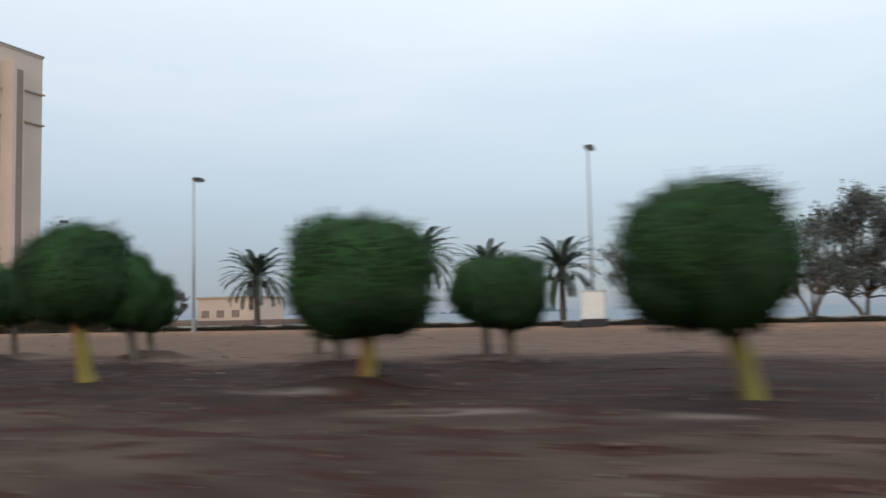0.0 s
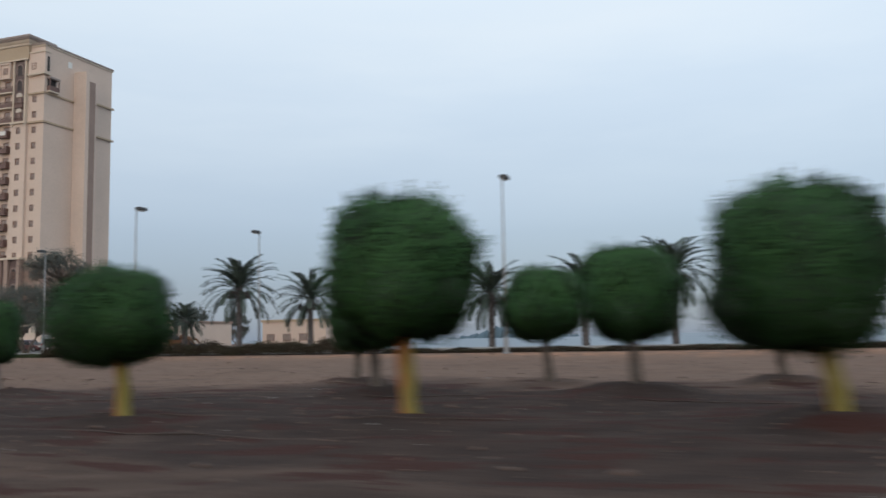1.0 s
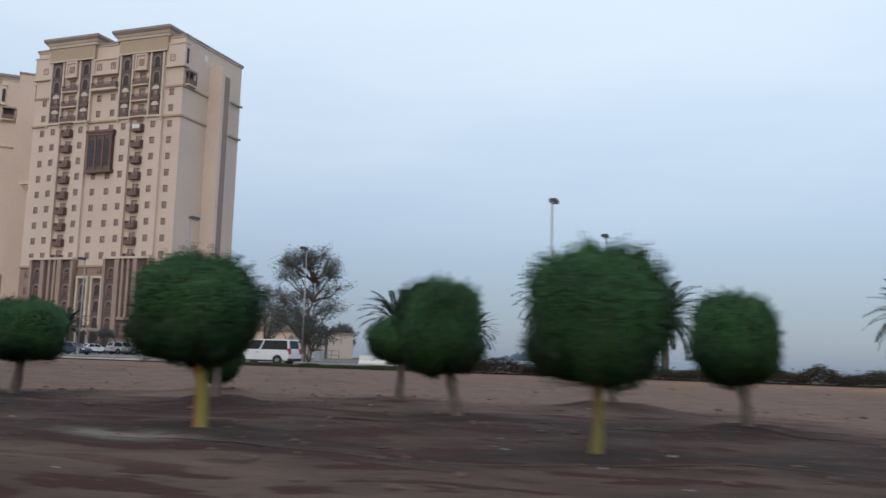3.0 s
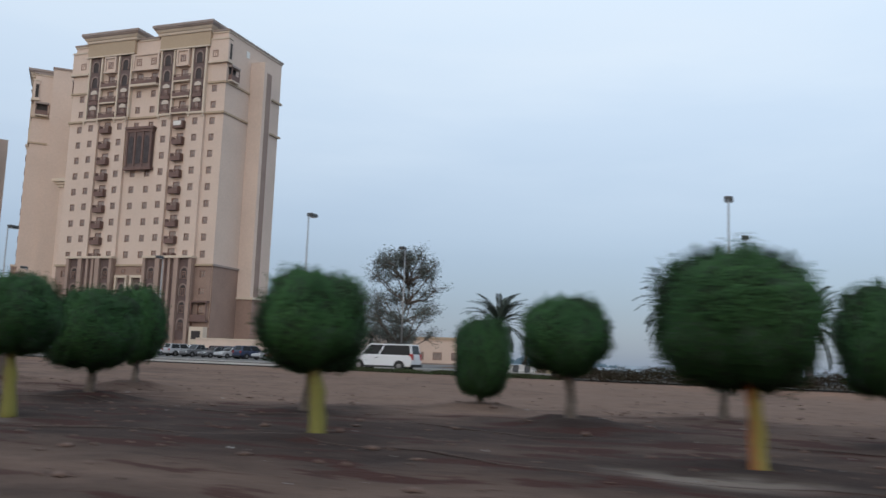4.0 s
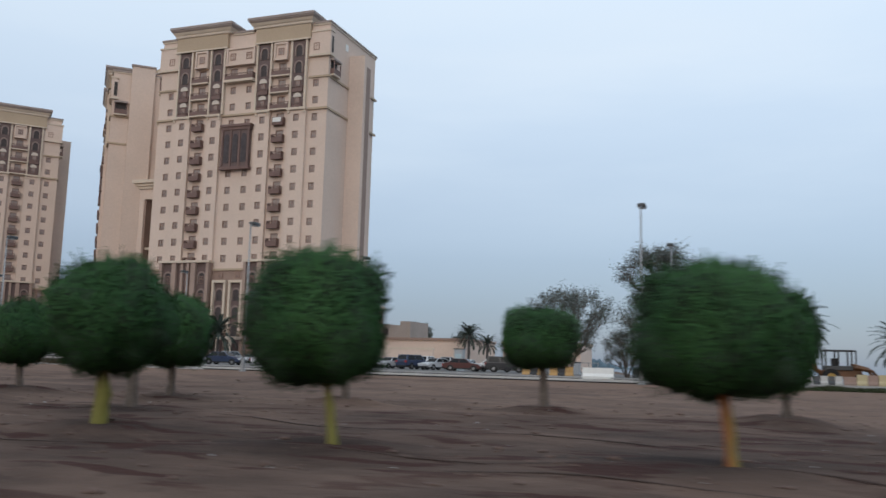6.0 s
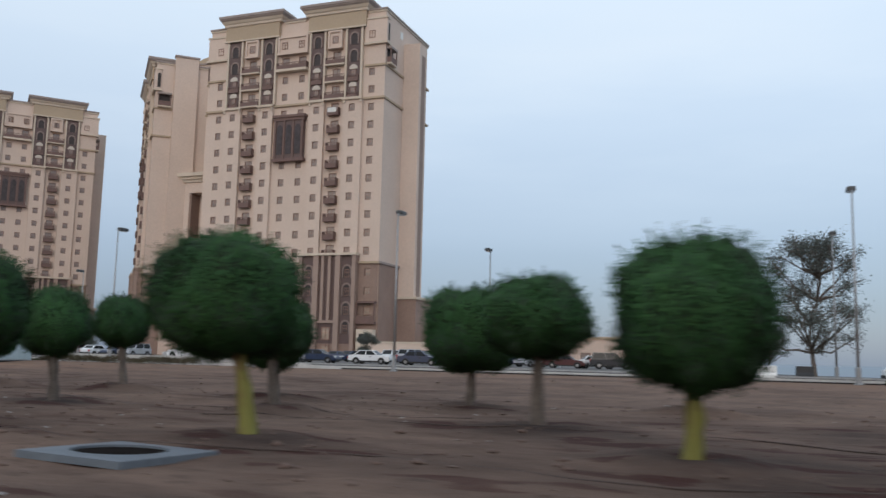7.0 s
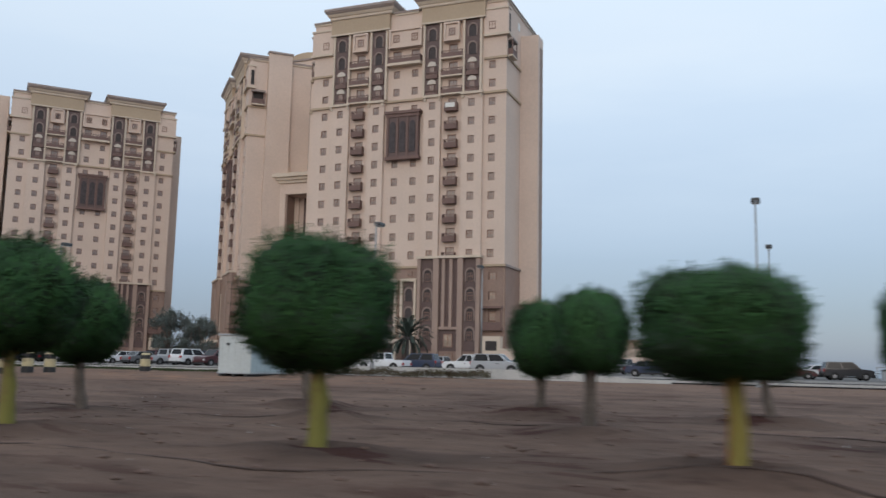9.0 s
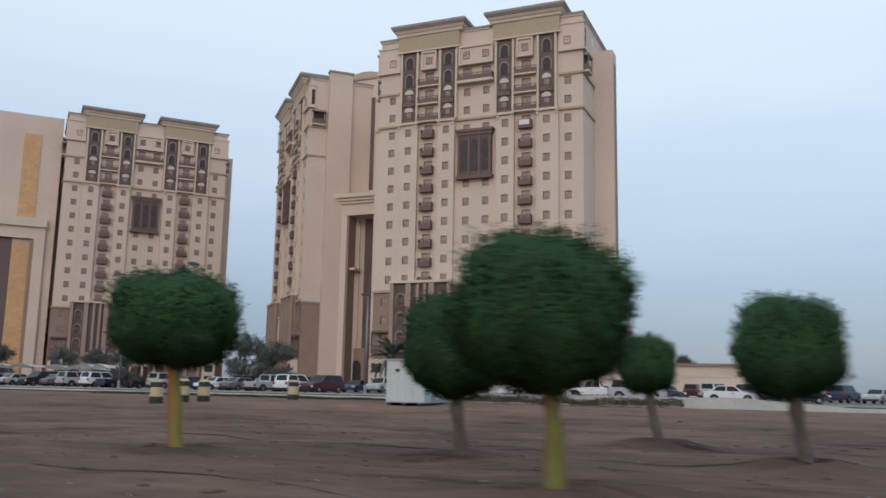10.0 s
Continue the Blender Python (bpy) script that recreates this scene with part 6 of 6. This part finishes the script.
        lamps.append(("headlamp", lightbox(xf - 0.3, xf - 0.005, y0, y1, 0.62, 0.78, M_HEADL, "headlamp")))
    lamps.append(("bumper", lightbox(xb - 0.05, xb + 0.1, -hw + 0.05, hw - 0.05, 0.3, 0.5, M_BLACK, "bumper")))
    lamps.append(("bumper", lightbox(xf - 0.12, xf + 0.04, -hw + 0.12, hw - 0.12, 0.27, 0.46, M_BLACK, "bumper")))
    for s in (-1, 1):
        lamps.append(("sill", lightbox(w0 + wr + 0.08, w1 - wr - 0.08, *sorted((s * (hw - 0.05), s * (hw + 0.012))), 0.24, 0.37, M_BLACK, "sill")))
        lamps.append(("door_handle", lightbox(0.1, 0.32, *sorted((s * (hw - 0.02), s * (hw + 0.03))), z0 - 0.2, z0 - 0.15, M_BLACK, "door_handle")))
        for wx in (w0, w1):
            g_ = bmesh.new()
            lathe(g_, [(wr + 0.07, -0.1), (wr + 0.07, 0.1)], 20)
            for v_ in g_.verts:
                v_.co = Vector((v_.co.x + wx, s * (hw - 0.09) + v_.co.z, max(0.26, v_.co.y + wr)))
            lamps.append(("wheel_arch", mesh_of("wheel_arch", g_, M_BLACK)))
    CARMESH[kind] = (bm_body, me, tyre, rim, lamps, (w0, w1), wr, hw)
    return CARMESH[kind]


PAINT = {"white": (0.70, 0.71, 0.73), "silver": (0.38, 0.39, 0.41), "grey": (0.14, 0.145, 0.155), "black": (0.022, 0.022, 0.026), "navy": (0.03, 0.045, 0.09), "maroon": (0.065, 0.014, 0.017), "red": (0.11, 0.02, 0.018)}
BODIES = {}


def vehicle(kind, colour, x, y, rz, words=None, z=None):
    body, glass, tyre, rim, lamps, (w0, w1), wr, hw = car_meshes(kind)
    if (kind, colour) not in BODIES:
        m_ = mat("car paint " + colour, PAINT[colour], 0.28, 0.04, 0.8, 12)
        b = body.copy()
        b.materials.clear()
        b.materials.append(m_)
        BODIES[kind, colour] = b
    what = {"sedan": "saloon car", "suv": "off-road car", "pickup": "pickup truck", "minibus": "minibus"}[kind]
    v = empty("minibus" if kind == "minibus" else "car", pose(x, y, ROAD_Z + 0.02 if z is None else z, 0, 0, rz), words or f"parked {colour} {what} in the car park", "minibus" if kind == "minibus" else "car", "" if words else "parked cars")
    place("body", BODIES[kind, colour], v)
    for k, me in glass.items():
        place("windscreen" if k == "windscreen" else "rear_window" if k == "rear_window" else "side_window", me, v)
    for wx in (w0, w1):
        for s in (-1, 1):
            w = place("wheel", tyre, v, "", pose(wx, s * (hw - 0.075), wr, 90))
            place("rim", rim, w)
    for nm, me in lamps:
        place(nm, me, v)
    return v


vehicle("minibus", "white", -90.2, 43.75, 180, "white minibus with dark side windows on the road", ROAD_Z)

CR = random.Random(12)
KINDS = ("sedan", "suv", "sedan", "suv", "pickup", "sedan")
COLS = ("white", "white", "silver", "grey", "black", "navy", "white", "maroon", "silver", "white", "grey", "navy")


def row_of_cars(x0, x1, yfun, gap, rz, skip=0.15):
    x = x0
    while x > x1:
        if CR.random() > skip:
            vehicle(CR.choice(KINDS), CR.choice(COLS), x + CR.uniform(-0.2, 0.2), yfun(x) + CR.uniform(-0.3, 0.3), rz + CR.uniform(-3, 3) + (180 if CR.random() < 0.4 else 0))
        x -= gap


vehicle("sedan", "white", -117.0, 83.5, 20, "white saloon car parked near the shore")
row_of_cars(-125.0, -152.0, lambda x: 84.0 - 0.12 * (x + 116), 3.1, 72, 0.12)
row_of_cars(-127.0, -170.0, lambda x: 103.0, 3.0, 90, 0.2)
row_of_cars(-132.0, -166.0, lambda x: 68.0, 5.8, 4, 0.15)
row_of_cars(-172.0, -262.0, lambda x: 62.0 - 0.05 * (x + 172), 3.3, 80, 0.1)
row_of_cars(-178.0, -250.0, lambda x: 80.0, 3.2, 92, 0.25)
vehicle("suv", "silver", -144.5, 61.5, 2, "silver off-road car parked side-on behind the low wall")
vehicle("sedan", "maroon", -119.9, 80.6, 3, "maroon saloon car parked near the shore")
vehicle("suv", "black", -114.9, 81.0, 12, "black off-road car parked near the shore")
vehicle("pickup", "white", -157.0, 64.0, 175, "white pickup truck parked in front of the towers")

# pale tents and sheds at the foot of the far tower
for i, (sx, sy, w, d, h) in enumerate(((-232.0, 84.0, 9.0, 5.0, 2.6), (-246.0, 86.0, 10.0, 5.0, 2.8), (-258.0, 86.0, 8.0, 5.0, 2.6), (-219.0, 76.0, 5.0, 4.0, 2.6), (-270.0, 88.0, 9.0, 5.0, 2.7))):
    sh = empty("shade_shelter", Matrix.Translation((sx, sy, 0.5)), "white fabric car shelter on thin posts", "shelter", "white shelters")
    bm = bmesh.new()
    n = 8
    ra = [[bm.verts.new((-w / 2 + w * k / n, y_, h + 0.5 * math.sin(math.pi * (k % 4) / 4) - (0.3 if y_ else 0))) for k in range(n + 1)] for y_ in (0, d)]
    for k in range(n):
        bm.faces.new((ra[0][k], ra[0][k + 1], ra[1][k + 1], ra[1][k]))
    bmesh.ops.solidify(bm, geom=bm.faces[:], thickness=0.06)
    part("roof", bm, M_WHITE, sh)
    for x_ in (-w / 2 + 0.1, 0, w / 2 - 0.1):
        bm = bmesh.new()
        box(bm, x_ - 0.05, x_ + 0.05, 0.3, 0.4, 0, h)
        part("post", bm, M_STEEL, sh)

# railing, boxes and a thin mast by the water
rail = empty("shore_railing", Matrix.Translation((-108.6, 86.0, 0.49)), "thin grey metal railing by the water", "railing")
for k in range(7):
    part("post", box_bm(-3.2 + k * 1.07 - 0.04, -3.2 + k * 1.07 + 0.04, -0.04, 0.04, -0.1, 1.4), M_STEEL, rail)
for z in (0.75, 1.38):
    part("rail", box_bm(-3.3, 3.3, -0.075, -0.042, z, z + 0.07), M_STEEL, rail)
for bx_, w, h in ((-111.0, 0.5, 1.2), (-107.6, 0.42, 1.5)):
    bn = empty("litter_bin", Matrix.Translation((bx_, 84.6, 0.49)), "grey metal litter bin by the railing", "bin", "bins by the water")
    part("body", box_bm(-w, w, -0.4, 0.4, -0.05, h - 0.15), M_BOXG, bn, bevel=0.05)
    part("lid", box_bm(-w - 0.04, w + 0.04, -0.44, 0.44, h - 0.149, h), M_LAMPHEAD, bn, bevel=0.04)
pole_ = empty("thin_mast", Matrix.Translation((-109.5, 85.4, 0.49)), "thin grey mast by the water", "mast")
part("foot", box_bm(-0.15, 0.15, -0.15, 0.15, -0.05, 0.06), M_STEEL, pole_)
bm = bmesh.new()
ring_tube(bm, [(0, 0, 0.061), (0, 0, 4.7)], [0.045, 0.03], 8)
part("shaft", bm, M_STEEL, pole_)
kiosk = empty("utility_kiosk", Matrix.Translation((-122.3, 86.0, 0.49)), "small grey-blue metal kiosk near the shore", "kiosk")
part("body", box_bm(-0.55, 0.55, -0.5, 0.5, -0.05, 2.65), M_BOXG, kiosk, bevel=0.03)
part("door", box_bm(-0.4, 0.4, -0.53, -0.501, 0.1, 2.1), M_BOXB, kiosk)
part("roof", box_bm(-0.62, 0.62, -0.57, 0.57, 2.651, 2.75), M_LAMPHEAD, kiosk)

# ---------------- things lying on the sand ----------------
ring = empty("concrete_ring", pose(-44.88, -3.7, ground_z(-44.88, -3.7) + 0.01, 0, -1, 10), "pale concrete manhole ring lying on the ground", "concrete ring")
bm = bmesh.new()
prof = [(0.34, 0.0), (0.82, 0.0), (0.84, 0.03), (0.8, 0.06), (0.42, 0.066), (0.35, 0.055)]
n = 28
rg = [[bm.verts.new((r_0 * math.cos(2 * math.pi * k / n), r_0 * math.sin(2 * math.pi * k / n), z)) for k in range(n)] for r_0, z in prof]
for a, b in zip(rg, rg[1:] + rg[:1]):
    for k in range(n):
        bm.faces.new((a[k], a[(k + 1) % n], b[(k + 1) % n], b[k]))
part("ring", bm, M_RINGC, ring, smooth=True)
# flat disc just below the rim, painted with the hole's shade
bm = bmesh.new()
lathe(bm, [(0.338, -0.02), (0.338, 0.05)], 20)
part("hole_soil", bm, M_HOLE, ring)

slab = empty("manhole_cover", pose(-107.72, -3.2, ground_z(-107.72, -3.2) + 0.03, -1, 1, -4), "square blue-grey concrete manhole cover with a round hole", "manhole cover")
bm = bmesh.new()
n = 24
out_ = []
for k in range(n):
    a_ = 2 * math.pi * k / n + math.pi / 4
    m_ = 0.95 / max(abs(math.cos(a_)), abs(math.sin(a_)))
    out_.append((m_ * math.cos(a_), m_ * math.sin(a_)))
inn = [(0.66 * math.cos(2 * math.pi * k / n + math.pi / 4), 0.66 * math.sin(2 * math.pi * k / n + math.pi / 4)) for k in range(n)]
lv = [[bm.verts.new((x, y, z)) for x, y in pts] for pts, z in ((out_, -0.05), (out_, 0.05), (inn, 0.065), (inn, -0.05))]
for a, b in zip(lv, lv[1:] + lv[:1]):
    for k in range(n):
        bm.faces.new((a[k], a[(k + 1) % n], b[(k + 1) % n], b[k]))
part("frame", bm, M_RINGC, slab)
# flat disc in the frame, its colour holding the hole's shade
bm = bmesh.new()
lathe(bm, [(0.66, -0.04), (0.66, 0.03)], 22)
part("hole_soil", bm, M_HOLE, slab)

drum = empty("plastic_drum", pose(-121.09, -7.14, ground_z(-121.09, -7.14), 2, 3, 0), "grey-blue round plastic drum with a sunken lid", "drum")
bm = bmesh.new()
lathe(bm, [(0.46, -0.05), (0.5, 0.1), (0.5, 0.3), (0.54, 0.33), (0.55, 0.42), (0.5, 0.46), (0.43, 0.46)], 24)
part("body", bm, M_BIN, drum, smooth=True)
bm = bmesh.new()
lathe(bm, [(0.42, 0.462), (0.41, 0.468), (0.2, 0.475)], 24)
part("lid", bm, mat("dark blue plastic", (0.03, 0.038, 0.05), 0.6, 0.12, 2, 9), drum)

HR = np.random.default_rng(3)
for k, (x0, x1, y0) in enumerate(((8, -46, 0.6), (-30, -92, -1.7), (-84, -150, -1.2), (4, -60, 4.9), (-52, -112, 4.4), (-106, -150, 7.6))):
    n = int(abs(x1 - x0) / 0.7)
    pts = []
    ph = HR.uniform(0, 6.28, 4)
    for j in range(n + 1):
        x = x0 + (x1 - x0) * j / n
        y = y0 + 0.7 * math.sin(x * 0.24 + ph[0]) + 0.38 * math.sin(x * 0.71 + ph[1]) + 0.1 * math.sin(x * 2.1 + ph[2])
        pts.append((x, y, ground_z(x, y) + 0.004 + 0.014 * math.sin(x * 0.9 + ph[3])))
    bm = bmesh.new()
    ring_tube(bm, pts, [0.015] * len(pts), 6)
    tagged(part("irrigation_hose", bm, M_HOSE), "thin dark irrigation hose lying across the sand", "hose", "irrigation hoses")

# stones and clods, joined
r_ = np.random.default_rng(17)
bmv, bmf = [], []
ico = [(0, 0, 1), (0.9, 0, 0.3), (0.2, 0.85, 0.25), (-0.8, 0.4, 0.3), (-0.6, -0.7, 0.3), (0.4, -0.8, 0.25), (0, 0, -0.4)]
tri_ = [(0, 1, 2), (0, 2, 3), (0, 3, 4), (0, 4, 5), (0, 5, 1), (6, 2, 1), (6, 3, 2), (6, 4, 3), (6, 5, 4), (6, 1, 5)]


def scatter(name, n, size, yr, material, label, seed):
    r0 = np.random.default_rng(seed)
    x, y = r0.uniform(-150, 12, n), r0.uniform(yr[0], yr[1], n)
    z = land_height(x, y)
    s = r0.uniform(size[0], size[1], n) * r0.choice([1, 1, 1, 1.8], n)
    V, F_ = [], []
    base = np.array(ico)
    for k in range(n):
        j = base * (1 + 0.35 * r0.standard_normal((7, 1))) * s[k] * np.array([1.3, 1.0, 0.6])
        a_ = r0.uniform(0, 6.28)
        c_, s0 = math.cos(a_), math.sin(a_)
        V.append(np.stack([x[k] + c_ * j[:, 0] - s0 * j[:, 1], y[k] + s0 * j[:, 0] + c_ * j[:, 1], z[k] + j[:, 2]], -1))
        F_.append(np.array(tri_) + 7 * k)
    tagged(new(name, raw_mesh(name, np.concatenate(V), np.concatenate(F_), material)), label, "stones", kind="stuff")


scatter("soil_clods", 5200, (0.015, 0.06), (-10, 16), M_DIRT, "dark dry clods of soil on the ground", 2)
scatter("stones", 500, (0.01, 0.03), (-10, 14), M_CONC, "small pale stones scattered on the sand", 3)
scatter("soil_clods", 600, (0.02, 0.07), (14, 34), mat("sand clod", (0.17, 0.12, 0.095), 0.95, 0.2, 2, 12), "sandy lumps on the rising ground", 4)
